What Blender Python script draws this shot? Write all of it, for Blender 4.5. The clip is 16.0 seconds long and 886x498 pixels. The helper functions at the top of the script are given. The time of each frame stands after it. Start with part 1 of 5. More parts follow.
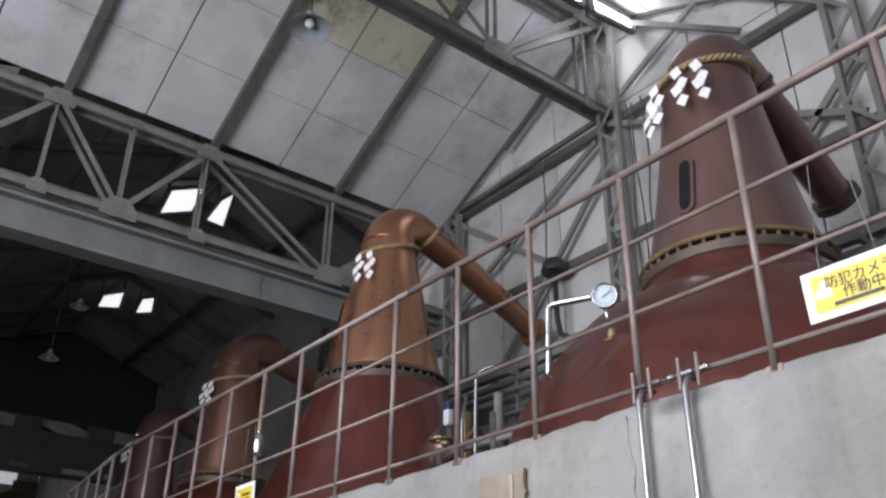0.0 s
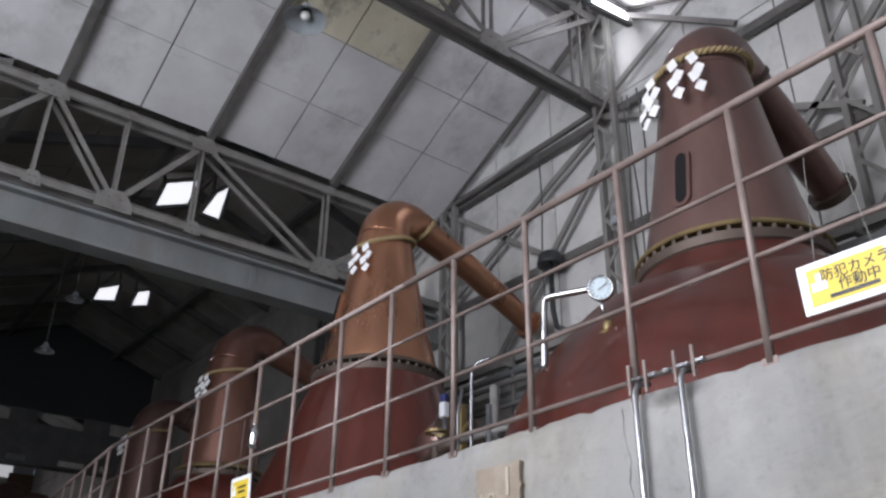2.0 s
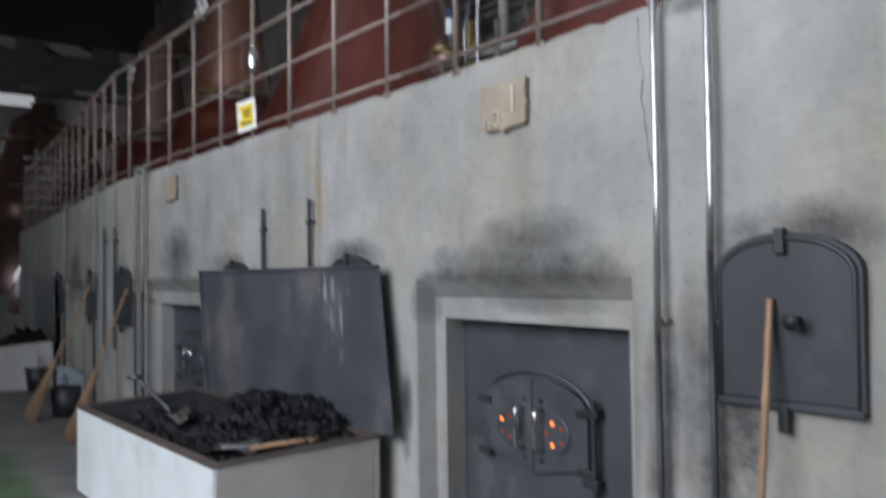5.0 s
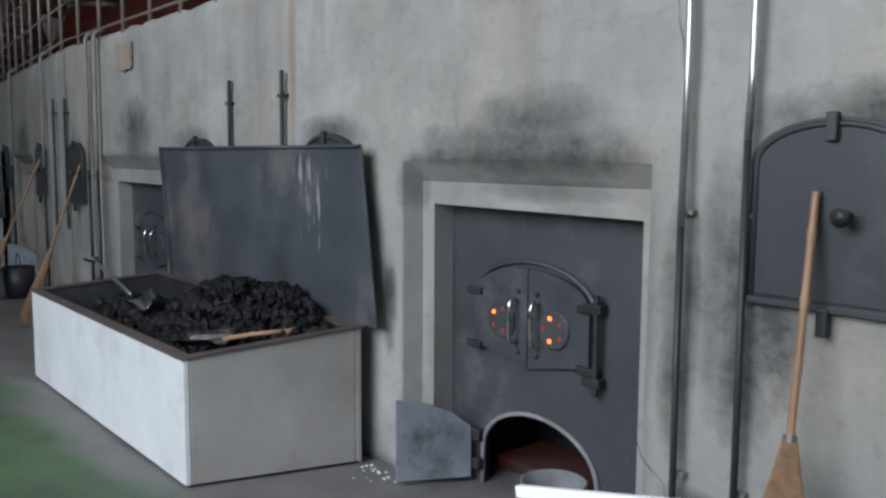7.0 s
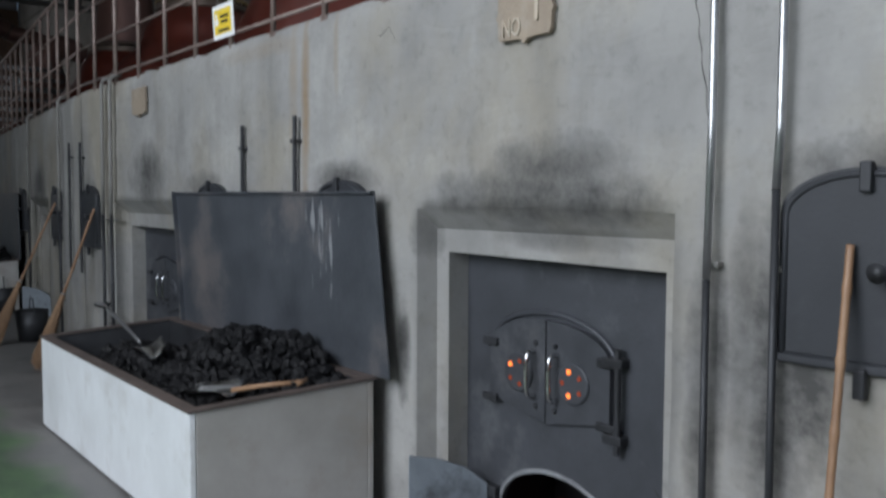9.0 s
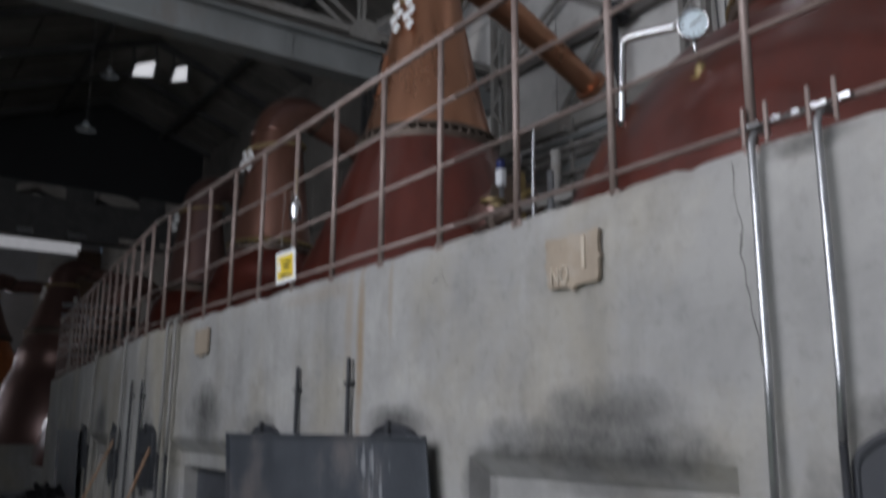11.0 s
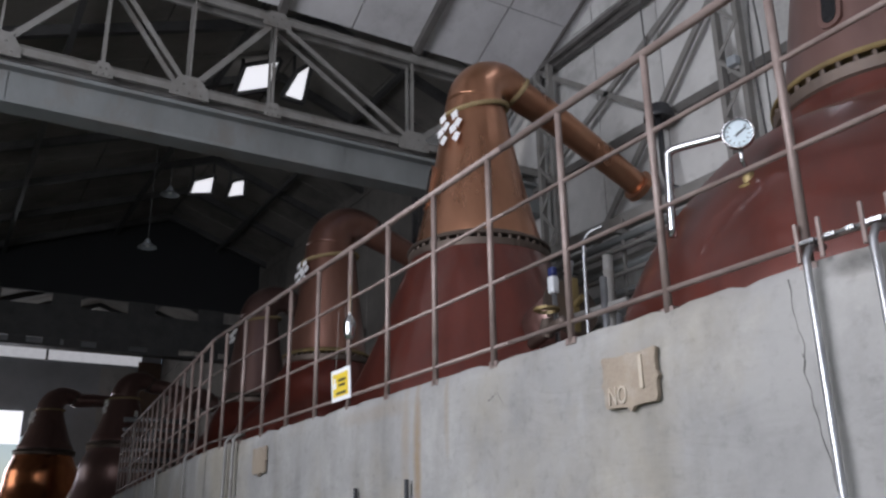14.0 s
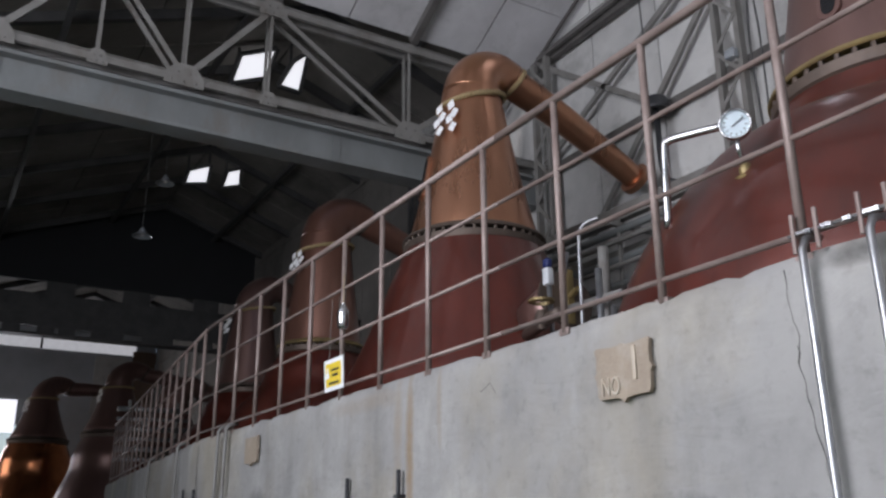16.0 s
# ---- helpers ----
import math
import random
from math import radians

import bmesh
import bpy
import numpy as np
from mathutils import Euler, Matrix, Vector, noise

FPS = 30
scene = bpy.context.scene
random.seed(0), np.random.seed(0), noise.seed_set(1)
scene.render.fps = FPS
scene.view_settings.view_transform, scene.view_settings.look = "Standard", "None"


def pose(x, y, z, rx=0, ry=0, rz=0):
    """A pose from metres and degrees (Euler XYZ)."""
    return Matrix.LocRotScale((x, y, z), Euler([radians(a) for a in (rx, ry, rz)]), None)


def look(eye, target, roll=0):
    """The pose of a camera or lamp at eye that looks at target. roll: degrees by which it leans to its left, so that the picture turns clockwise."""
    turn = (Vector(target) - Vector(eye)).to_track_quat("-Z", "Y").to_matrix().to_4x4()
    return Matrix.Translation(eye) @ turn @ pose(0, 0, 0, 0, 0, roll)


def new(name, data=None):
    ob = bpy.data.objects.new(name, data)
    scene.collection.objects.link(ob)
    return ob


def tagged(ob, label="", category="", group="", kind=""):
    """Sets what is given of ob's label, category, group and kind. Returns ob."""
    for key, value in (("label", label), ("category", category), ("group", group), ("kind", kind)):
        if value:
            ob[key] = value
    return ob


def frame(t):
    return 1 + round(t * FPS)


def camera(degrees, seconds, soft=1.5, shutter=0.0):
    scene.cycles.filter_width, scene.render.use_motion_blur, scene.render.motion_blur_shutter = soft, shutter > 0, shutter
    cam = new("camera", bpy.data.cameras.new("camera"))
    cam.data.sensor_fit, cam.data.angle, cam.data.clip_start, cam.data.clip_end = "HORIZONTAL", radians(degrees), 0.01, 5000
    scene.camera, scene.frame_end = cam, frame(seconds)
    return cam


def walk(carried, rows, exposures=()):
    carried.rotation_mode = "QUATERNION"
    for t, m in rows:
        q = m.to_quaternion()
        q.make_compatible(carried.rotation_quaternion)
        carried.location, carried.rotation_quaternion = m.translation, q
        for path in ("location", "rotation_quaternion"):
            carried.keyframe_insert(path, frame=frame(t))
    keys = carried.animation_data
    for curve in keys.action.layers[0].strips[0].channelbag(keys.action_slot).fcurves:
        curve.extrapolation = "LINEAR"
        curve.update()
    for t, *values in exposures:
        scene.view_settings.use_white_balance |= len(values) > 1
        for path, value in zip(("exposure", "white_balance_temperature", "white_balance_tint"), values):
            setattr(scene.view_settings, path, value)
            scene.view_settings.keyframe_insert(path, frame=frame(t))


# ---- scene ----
cam = camera(55.0, 16.0, soft=2.5, shutter=1.0)
PATH = [
    (0, (2.128, -2.885, 1.574), (0.722, -1.804, 2.498), 0.69),
    (0.5, (2.128, -2.881, 1.575), (0.724, -1.797, 2.499), 0.62),
    (1, (2.127, -2.882, 1.574), (0.725, -1.796, 2.499), 0.60),
    (1.5, (2.128, -2.881, 1.576), (0.723, -1.793, 2.494), 0.60),
    (2, (2.124, -2.881, 1.575), (0.718, -1.788, 2.484), 0.56),
    (2.5, (2.123, -2.882, 1.571), (0.710, -1.785, 2.467), 0.53),
    (3, (2.120, -2.886, 1.566), (0.694, -1.789, 2.440), 0.60),
    (3.5, (2.065, -2.844, 1.521), (0.561, -1.765, 2.278), 1.49),
    (4, (2.023, -2.753, 1.475), (0.435, -1.675, 2.037), 1.63),
    (4.5, (1.938, -2.621, 1.617), (0.288, -1.520, 1.874), -0.06),
    (5, (1.962, -2.678, 1.633), (0.362, -1.479, 1.696), -0.80),
    (7.5, (1.509, -2.542, 1.636), (-0.027, -1.281, 1.413), 0.47),
    (8, (1.488, -2.508, 1.605), (-0.061, -1.256, 1.421), 0.71),
    (8.2, (1.500, -2.523, 1.618), (-0.049, -1.271, 1.429), 0.54),
    (10.5, (1.496, -2.469, 1.704), (-0.115, -1.311, 1.957), 0.24),
    (11, (1.518, -2.476, 1.737), (-0.095, -1.368, 2.151), 0.30),
    (11.5, (1.535, -2.477, 1.836), (-0.072, -1.418, 2.379), -0.06),
    (12, (1.545, -2.479, 1.846), (-0.053, -1.460, 2.482), -0.42),
    (12.5, (1.536, -2.466, 1.839), (-0.061, -1.488, 2.541), -0.32),
    (13, (1.546, -2.484, 1.843), (-0.067, -1.510, 2.512), -0.77),
    (13.5, (1.550, -2.485, 1.844), (-0.075, -1.516, 2.492), -0.79),
    (14, (1.549, -2.487, 1.842), (-0.080, -1.516, 2.477), -0.86),
    (14.5, (1.553, -2.491, 1.844), (-0.075, -1.515, 2.474), -0.89),
    (15, (1.546, -2.481, 1.844), (-0.079, -1.500, 2.473), -0.92),
    (15.5, (1.543, -2.479, 1.841), (-0.081, -1.493, 2.465), -0.96),
    (16, (1.524, -2.456, 1.837), (-0.106, -1.475, 2.455), -0.45),
]
walk(cam, [(t, look(eye, target, roll)) for t, eye, target, roll in PATH], [(0.0, 0.03, 6500, 17), (3.5, -0.02, 6500, 17), (5.0, -0.13, 6400, 12), (8.2, -0.25, 6300, 10), (10.6, -0.57, 6500, 14), (11.2, -0.63, 6500, 16), (12.4, -0.26, 6500, 17), (13.6, -0.13, 6500, 17), (16.0, -0.1, 6500, 17)])

# ---- world and light ----
world = bpy.data.worlds.new("world")
scene.world = world
world.use_nodes = True
_wn = world.node_tree
_sky = _wn.nodes.new("ShaderNodeTexSky")
_sky.sky_type = "NISHITA"
_sky.sun_disc = False
_sky.sun_elevation = radians(38)
_sky.sun_rotation = radians(200)
_wn.links.new(_sky.outputs[0], _wn.nodes["Background"].inputs[0])
_wn.nodes["Background"].inputs[1].default_value = 0.12
sun_data = bpy.data.lights.new("sun", "SUN")
sun_data.energy = 1.2
sun_data.angle = radians(12)
sun_data.color = (1.0, 0.97, 0.93)
sun = new("sun", sun_data)
sun.matrix_world = look((4, -14, 14), (0, 0, 0))


def area(name, eye, target, w, h, power, color=(0.89, 0.94, 1.0)):
    d = bpy.data.lights.new(name, "AREA")
    d.shape, d.size, d.size_y, d.energy, d.color = "RECTANGLE", w, h, power, color
    o = new(name, d)
    o.matrix_world = look(eye, target)
    return o


# daylight that falls in through the openings of the front wall and of the near end wall
area("daylight_lamp", (-0.5, -8.1, 5.4), (-0.2, 2.0, 6.7), 7.6, 5.4, 1350)
area("daylight_lamp", (8.6, -3.2, 5.0), (0, -1.0, 8.0), 5.0, 4.0, 30)
area("daylight_lamp", (-33.7, -1.0, 4.6), (-20, -1, 3.0), 5.0, 1.6, 170)
# fill lamp at an added, unseen front-wall opening, to brighten the far wall
area("daylight_lamp", (-30.0, -8.1, 5.0), (-32.0, 2.0, 5.6), 4.8, 3.8, 75)
scene.view_settings.exposure = 0.0

# ---- materials ----


def mat(name, base, rough=0.6, metal=0.0, var=None, scale=4.0, bump=0.0, bump_scale=30.0, spots=None, spot_scale=1.2, spot_amt=0.5, coat=0.0, emit=None, emit_s=0.0, stretch=(1, 1, 1), random_v=0.0, rough_var=0.15):
    """Principled material with two scales of colour variation, roughness variation and bump."""
    m = bpy.data.materials.new(name)
    m.use_nodes = True
    nt = m.node_tree
    b = nt.nodes["Principled BSDF"]
    b.inputs["Roughness"].default_value, b.inputs["Metallic"].default_value = rough, metal
    b.inputs["Coat Weight"].default_value = coat
    tc = nt.nodes.new("ShaderNodeTexCoord")
    mp = nt.nodes.new("ShaderNodeMapping")
    mp.inputs["Scale"].default_value = stretch
    geo = nt.nodes.new("ShaderNodeNewGeometry")
    nt.links.new(geo.outputs["Position"], mp.inputs[0])
    n1 = nt.nodes.new("ShaderNodeTexNoise")
    n1.inputs["Scale"].default_value, n1.inputs["Detail"].default_value, n1.inputs["Roughness"].default_value = scale, 7, 0.65
    nt.links.new(mp.outputs[0], n1.inputs["Vector"])
    r1 = nt.nodes.new("ShaderNodeValToRGB")
    r1.color_ramp.elements[0].position, r1.color_ramp.elements[1].position = 0.3, 0.72
    a = var or tuple(c * 0.72 for c in base)
    r1.color_ramp.elements[0].color, r1.color_ramp.elements[1].color = (*a, 1), (*base, 1)
    nt.links.new(n1.outputs["Fac"], r1.inputs[0])
    col = r1.outputs[0]
    if spots:
        n2 = nt.nodes.new("ShaderNodeTexNoise")
        n2.inputs["Scale"].default_value, n2.inputs["Detail"].default_value = spot_scale, 9
        n2.inputs["Roughness"].default_value = 0.7
        nt.links.new(mp.outputs[0], n2.inputs["Vector"])
        r2 = nt.nodes.new("ShaderNodeValToRGB")
        r2.color_ramp.elements[0].position, r2.color_ramp.elements[1].position = 0.52, 0.68
        r2.color_ramp.elements[0].color, r2.color_ramp.elements[1].color = (0, 0, 0, 1), (spot_amt,) * 3 + (1,)
        nt.links.new(n2.outputs["Fac"], r2.inputs[0])
        mx = nt.nodes.new("ShaderNodeMix")
        mx.data_type = "RGBA"
        nt.links.new(r2.outputs[0], mx.inputs[0])
        nt.links.new(col, mx.inputs[6])
        mx.inputs[7].default_value = (*spots, 1)
        col = mx.outputs[2]
    if random_v:
        oi = nt.nodes.new("ShaderNodeObjectInfo")
        mr = nt.nodes.new("ShaderNodeMapRange")
        mr.inputs["To Min"].default_value, mr.inputs["To Max"].default_value = 1 - random_v, 1 + random_v * 0.4
        nt.links.new(oi.outputs["Random"], mr.inputs["Value"])
        hsv = nt.nodes.new("ShaderNodeHueSaturation")
        nt.links.new(mr.outputs[0], hsv.inputs["Value"])
        nt.links.new(col, hsv.inputs["Color"])
        col = hsv.outputs[0]
    nt.links.new(col, b.inputs["Base Color"])
    rr = nt.nodes.new("ShaderNodeMapRange")
    rr.inputs["To Min"].default_value, rr.inputs["To Max"].default_value = max(0.03, rough - rough_var), min(1, rough + rough_var)
    nt.links.new(n1.outputs["Fac"], rr.inputs["Value"])
    nt.links.new(rr.outputs[0], b.inputs["Roughness"])
    if bump:
        n3 = nt.nodes.new("ShaderNodeTexNoise")
        n3.inputs["Scale"].default_value, n3.inputs["Detail"].default_value = bump_scale, 6
        nt.links.new(geo.outputs["Position"], n3.inputs["Vector"])
        bp = nt.nodes.new("ShaderNodeBump")
        bp.inputs["Strength"].default_value, bp.inputs["Distance"].default_value = bump, 0.02
        nt.links.new(n3.outputs["Fac"], bp.inputs["Height"])
        nt.links.new(bp.outputs[0], b.inputs["Normal"])
    if emit:
        b.inputs["Emission Color"].default_value, b.inputs["Emission Strength"].default_value = (*emit, 1), emit_s
    return m


def stained_plaster():
    """Grey cement render with soot that licks up over every fire opening, damp streaks and a rusty run."""
    m = mat("cement_render", (0.325, 0.32, 0.308), 0.85, 0, (0.25, 0.246, 0.238), 1.3, 0.25, 9, (0.385, 0.38, 0.364), 1.3, 0.6)
    nt = m.node_tree
    b = nt.nodes["Principled BSDF"]
    src = b.inputs["Base Color"].links[0].from_socket
    geo = nt.nodes.new("ShaderNodeNewGeometry")
    xyz = nt.nodes.new("ShaderNodeSeparateXYZ")
    nt.links.new(geo.outputs["Position"], xyz.inputs[0])
    wob = nt.nodes.new("ShaderNodeTexNoise")
    wob.inputs["Scale"].default_value, wob.inputs["Detail"].default_value, wob.inputs["Roughness"].default_value = 2.6, 9, 0.72
    nt.links.new(geo.outputs["Position"], wob.inputs["Vector"])

    pit = nt.nodes.new("ShaderNodeTexNoise")
    pit.inputs["Scale"].default_value, pit.inputs["Detail"].default_value, pit.inputs["Roughness"].default_value = 24, 5, 0.7
    nt.links.new(geo.outputs["Position"], pit.inputs["Vector"])

    def op(kind, a, c, clamp=False):
        n = nt.nodes.new("ShaderNodeMath")
        n.operation, n.use_clamp = kind, clamp
        for i, v in enumerate((a, c)):
            if v is None:
                continue
            if isinstance(v, (int, float)):
                n.inputs[i].default_value = v
            else:
                nt.links.new(v, n.inputs[i])
        return n.outputs[0]

    def patch(cx, cz, w, h, strength):
        dx = op("DIVIDE", op("SUBTRACT", xyz.outputs[0], cx), w)
        dz = op("DIVIDE", op("SUBTRACT", xyz.outputs[2], cz), h)
        d = op("ADD", op("MULTIPLY", dx, dx), op("MULTIPLY", dz, dz))
        e = op("SUBTRACT", 1.1, d)
        e = op("ADD", e, op("MULTIPLY", op("SUBTRACT", wob.outputs["Fac"], 0.5), 3.6))
        e = op("ADD", e, op("MULTIPLY", op("SUBTRACT", pit.outputs["Fac"], 0.5), 0.45))
        return op("MULTIPLY", op("MULTIPLY", e, strength), 1.0, True)

    def cloud(scale, vec, lo, hi, dark, detail=7):
        nonlocal_src = chain[-1]
        mp2 = nt.nodes.new("ShaderNodeMapping")
        mp2.inputs["Scale"].default_value = vec
        nt.links.new(geo.outputs["Position"], mp2.inputs[0])
        nz = nt.nodes.new("ShaderNodeTexNoise")
        nz.inputs["Scale"].default_value, nz.inputs["Detail"].default_value, nz.inputs["Roughness"].default_value = scale, detail, 0.62
        nt.links.new(mp2.outputs[0], nz.inputs["Vector"])
        rg = nt.nodes.new("ShaderNodeMapRange")
        rg.inputs["From Min"].default_value, rg.inputs["From Max"].default_value = lo, hi
        nt.links.new(nz.outputs["Fac"], rg.inputs["Value"])
        m2 = nt.nodes.new("ShaderNodeMix")
        m2.data_type, m2.blend_type = "RGBA", "MULTIPLY"
        nt.links.new(rg.outputs[0], m2.inputs[0])
        nt.links.new(nonlocal_src, m2.inputs[6])
        m2.inputs[7].default_value = (*dark, 1)
        chain.append(m2.outputs[2])

    chain = [src]
    cloud(0.55, (1, 1, 1), 0.42, 0.66, (0.82, 0.82, 0.825))
    cloud(2.3, (1, 1, 0.7), 0.48, 0.62, (0.87, 0.87, 0.875))
    cloud(0.8, (3.4, 3.4, 0.28), 0.5, 0.74, (0.84, 0.83, 0.81))
    cloud(0.9, (0.5, 0.5, 3.5), 0.56, 0.72, (0.88, 0.88, 0.88))
    cloud(0.8, (1, 1, 0.8), 0.46, 0.64, (1.0, 0.94, 0.82))
    cloud(16, (1, 1, 1), 0.55, 0.75, (0.82, 0.82, 0.82), 4)
    src = chain[-1]
    total = None
    soots = [(-1.05, 1.68, 0.66, 0.15, 0.8), (-0.95, 1.79, 0.42, 0.16, 0.75), (-1.0, 1.5, 0.5, 0.06, 0.45), (-5.6, 1.85, 0.5, 0.28, 0.7), (-10.4, 1.8, 0.5, 0.32, 0.7), (-0.2, 1.0, 0.09, 0.55, 0.7), (0.06, 1.1, 0.13, 0.6, 0.85), (0.42, 1.76, 0.4, 0.13, 0.85), (-1.98, 0.9, 0.07, 0.28, 0.75), (-2.54, 1.76, 0.36, 0.12, 0.7), (-0.12, 0.4, 0.16, 0.06, 0.6), (-4.46, 1.76, 0.32, 0.12, 0.7), (-7.25, 1.5, 0.25, 0.45, 0.7), (-1.84, 1.5, 0.09, 0.14, 0.5), (-9.0, 1.3, 0.3, 0.4, 0.6), (0.16, 1.3, 0.12, 0.5, 1.0), (-0.05, 1.2, 0.09, 0.5, 0.55), (-0.15, 1.15, 0.06, 0.32, 0.8), (0.02, 2.66, 0.2, 0.05, 0.6)]
    for args in soots:
        p = patch(*args)
        total = p if total is None else op("MAXIMUM", total, p)
    mx = nt.nodes.new("ShaderNodeMix")
    mx.data_type = "RGBA"
    nt.links.new(total, mx.inputs[0])
    nt.links.new(src, mx.inputs[6])
    mx.inputs[7].default_value = (0.06, 0.059, 0.057, 1)
    rust = None
    for args in ((-2.96, 2.2, 0.05, 0.75, 0.75), (-3.1, 2.35, 0.06, 0.5, 0.4), (-2.62, 2.5, 0.03, 0.35, 0.35), (-3.5, 2.6, 0.6, 0.07, 0.3)):
        p = patch(*args)
        rust = p if rust is None else op("MAXIMUM", rust, p)
    mr = nt.nodes.new("ShaderNodeMix")
    mr.data_type = "RGBA"
    nt.links.new(rust, mr.inputs[0])
    nt.links.new(mx.outputs[2], mr.inputs[6])
    mr.inputs[7].default_value = (0.22, 0.165, 0.11, 1)
    nt.links.new(mr.outputs[2], b.inputs["Base Color"])
    # long trowel ridges in the render
    mp3 = nt.nodes.new("ShaderNodeMapping")
    mp3.inputs["Scale"].default_value = (1.0, 1.0, 2.6)
    nt.links.new(geo.outputs["Position"], mp3.inputs[0])
    tro = nt.nodes.new("ShaderNodeTexNoise")
    tro.inputs["Scale"].default_value, tro.inputs["Detail"].default_value, tro.inputs["Distortion"].default_value = 1.5, 3, 1.6
    nt.links.new(mp3.outputs[0], tro.inputs["Vector"])
    fold = op("ABSOLUTE", op("SUBTRACT", tro.outputs["Fac"], 0.5), None)
    ridge = nt.nodes.new("ShaderNodeBump")
    ridge.inputs["Strength"].default_value, ridge.inputs["Distance"].default_value = 0.2, 0.05
    nt.links.new(fold, ridge.inputs["Height"])
    nt.links.new(b.inputs["Normal"].links[0].from_socket, ridge.inputs["Normal"])
    nt.links.new(ridge.outputs[0], b.inputs["Normal"])
    return m


def floor_paint():
    m = mat("floor_concrete", (0.17, 0.165, 0.16), 0.55, 0, (0.1, 0.1, 0.1), 2.0, 0.2, 40, (0.06, 0.06, 0.06), 1.5, 0.6)
    nt = m.node_tree
    b = nt.nodes["Principled BSDF"]
    src = b.inputs["Base Color"].links[0].from_socket
    geo = nt.nodes.new("ShaderNodeNewGeometry")
    xyz = nt.nodes.new("ShaderNodeSeparateXYZ")
    nt.links.new(geo.outputs["Position"], xyz.inputs[0])
    wob = nt.nodes.new("ShaderNodeTexNoise")
    wob.inputs["Scale"].default_value, wob.inputs["Detail"].default_value = 1.1, 8
    nt.links.new(geo.outputs["Position"], wob.inputs["Vector"])
    ad = nt.nodes.new("ShaderNodeMath")
    ad.operation = "MULTIPLY_ADD"
    nt.links.new(wob.outputs["Fac"], ad.inputs[0])
    ad.inputs[1].default_value = 0.9
    nt.links.new(xyz.outputs[1], ad.inputs[2])
    mr = nt.nodes.new("ShaderNodeMapRange")
    mr.inputs["From Min"].default_value, mr.inputs["From Max"].default_value = -0.62, -0.84
    nt.links.new(ad.outputs[0], mr.inputs["Value"])
    mx = nt.nodes.new("ShaderNodeMix")
    mx.data_type = "RGBA"
    nt.links.new(mr.outputs[0], mx.inputs[0])
    nt.links.new(src, mx.inputs[6])
    worn = nt.nodes.new("ShaderNodeValToRGB")
    worn.color_ramp.elements[0].position, worn.color_ramp.elements[1].position = 0.36, 0.62
    worn.color_ramp.elements[0].color, worn.color_ramp.elements[1].color = (0.045, 0.07, 0.045, 1), (0.07, 0.125, 0.06, 1)
    wear = nt.nodes.new("ShaderNodeTexNoise")
    wear.inputs["Scale"].default_value, wear.inputs["Detail"].default_value, wear.inputs["Roughness"].default_value = 2.4, 9, 0.7
    nt.links.new(geo.outputs["Position"], wear.inputs["Vector"])
    nt.links.new(wear.outputs["Fac"], worn.inputs[0])
    nt.links.new(worn.outputs[0], mx.inputs[7])
    nt.links.new(mx.outputs[2], b.inputs["Base Color"])
    return m


def lid_sheet():
    """Dark sheet steel with a dried white splash running down it and coal dust below."""
    m = mat("dark_lid_sheet", (0.09, 0.098, 0.112), 0.45, 0.25, (0.05, 0.055, 0.064), 2.6, 0.08, 30, (0.165, 0.145, 0.138), 1.3, 0.8)
    nt = m.node_tree
    b = nt.nodes["Principled BSDF"]
    src = b.inputs["Base Color"].links[0].from_socket
    geo = nt.nodes.new("ShaderNodeNewGeometry")
    mp = nt.nodes.new("ShaderNodeMapping")
    mp.inputs["Scale"].default_value = (16, 1, 2.6)
    nt.links.new(geo.outputs["Position"], mp.inputs[0])
    n = nt.nodes.new("ShaderNodeTexNoise")
    n.inputs["Scale"].default_value, n.inputs["Detail"].default_value = 1.6, 8
    nt.links.new(mp.outputs[0], n.inputs["Vector"])
    xyz = nt.nodes.new("ShaderNodeSeparateXYZ")
    nt.links.new(geo.outputs["Position"], xyz.inputs[0])
    total = n.outputs["Fac"]
    for axis, c, w in ((0, -2.62, 0.2), (2, 1.42, 0.34)):
        d = nt.nodes.new("ShaderNodeMath")
        d.operation = "SUBTRACT"
        nt.links.new(xyz.outputs[axis], d.inputs[0])
        d.inputs[1].default_value = c
        q = nt.nodes.new("ShaderNodeMath")
        q.operation = "DIVIDE"
        nt.links.new(d.outputs[0], q.inputs[0])
        q.inputs[1].default_value = w
        p = nt.nodes.new("ShaderNodeMath")
        p.operation = "MULTIPLY"
        nt.links.new(q.outputs[0], p.inputs[0])
        nt.links.new(q.outputs[0], p.inputs[1])
        t = nt.nodes.new("ShaderNodeMath")
        t.operation = "MULTIPLY_ADD"
        nt.links.new(p.outputs[0], t.inputs[0])
        t.inputs[1].default_value = -0.16
        nt.links.new(total, t.inputs[2])
        total = t.outputs[0]
    r = nt.nodes.new("ShaderNodeMapRange")
    r.inputs["From Min"].default_value, r.inputs["From Max"].default_value, r.inputs["To Max"].default_value = 0.5, 0.6, 0.6
    nt.links.new(total, r.inputs["Value"])
    mx = nt.nodes.new("ShaderNodeMix")
    mx.data_type = "RGBA"
    nt.links.new(r.outputs[0], mx.inputs[0])
    nt.links.new(src, mx.inputs[6])
    mx.inputs[7].default_value = (0.38, 0.39, 0.4, 1)
    nt.links.new(mx.outputs[2], b.inputs["Base Color"])
    return m


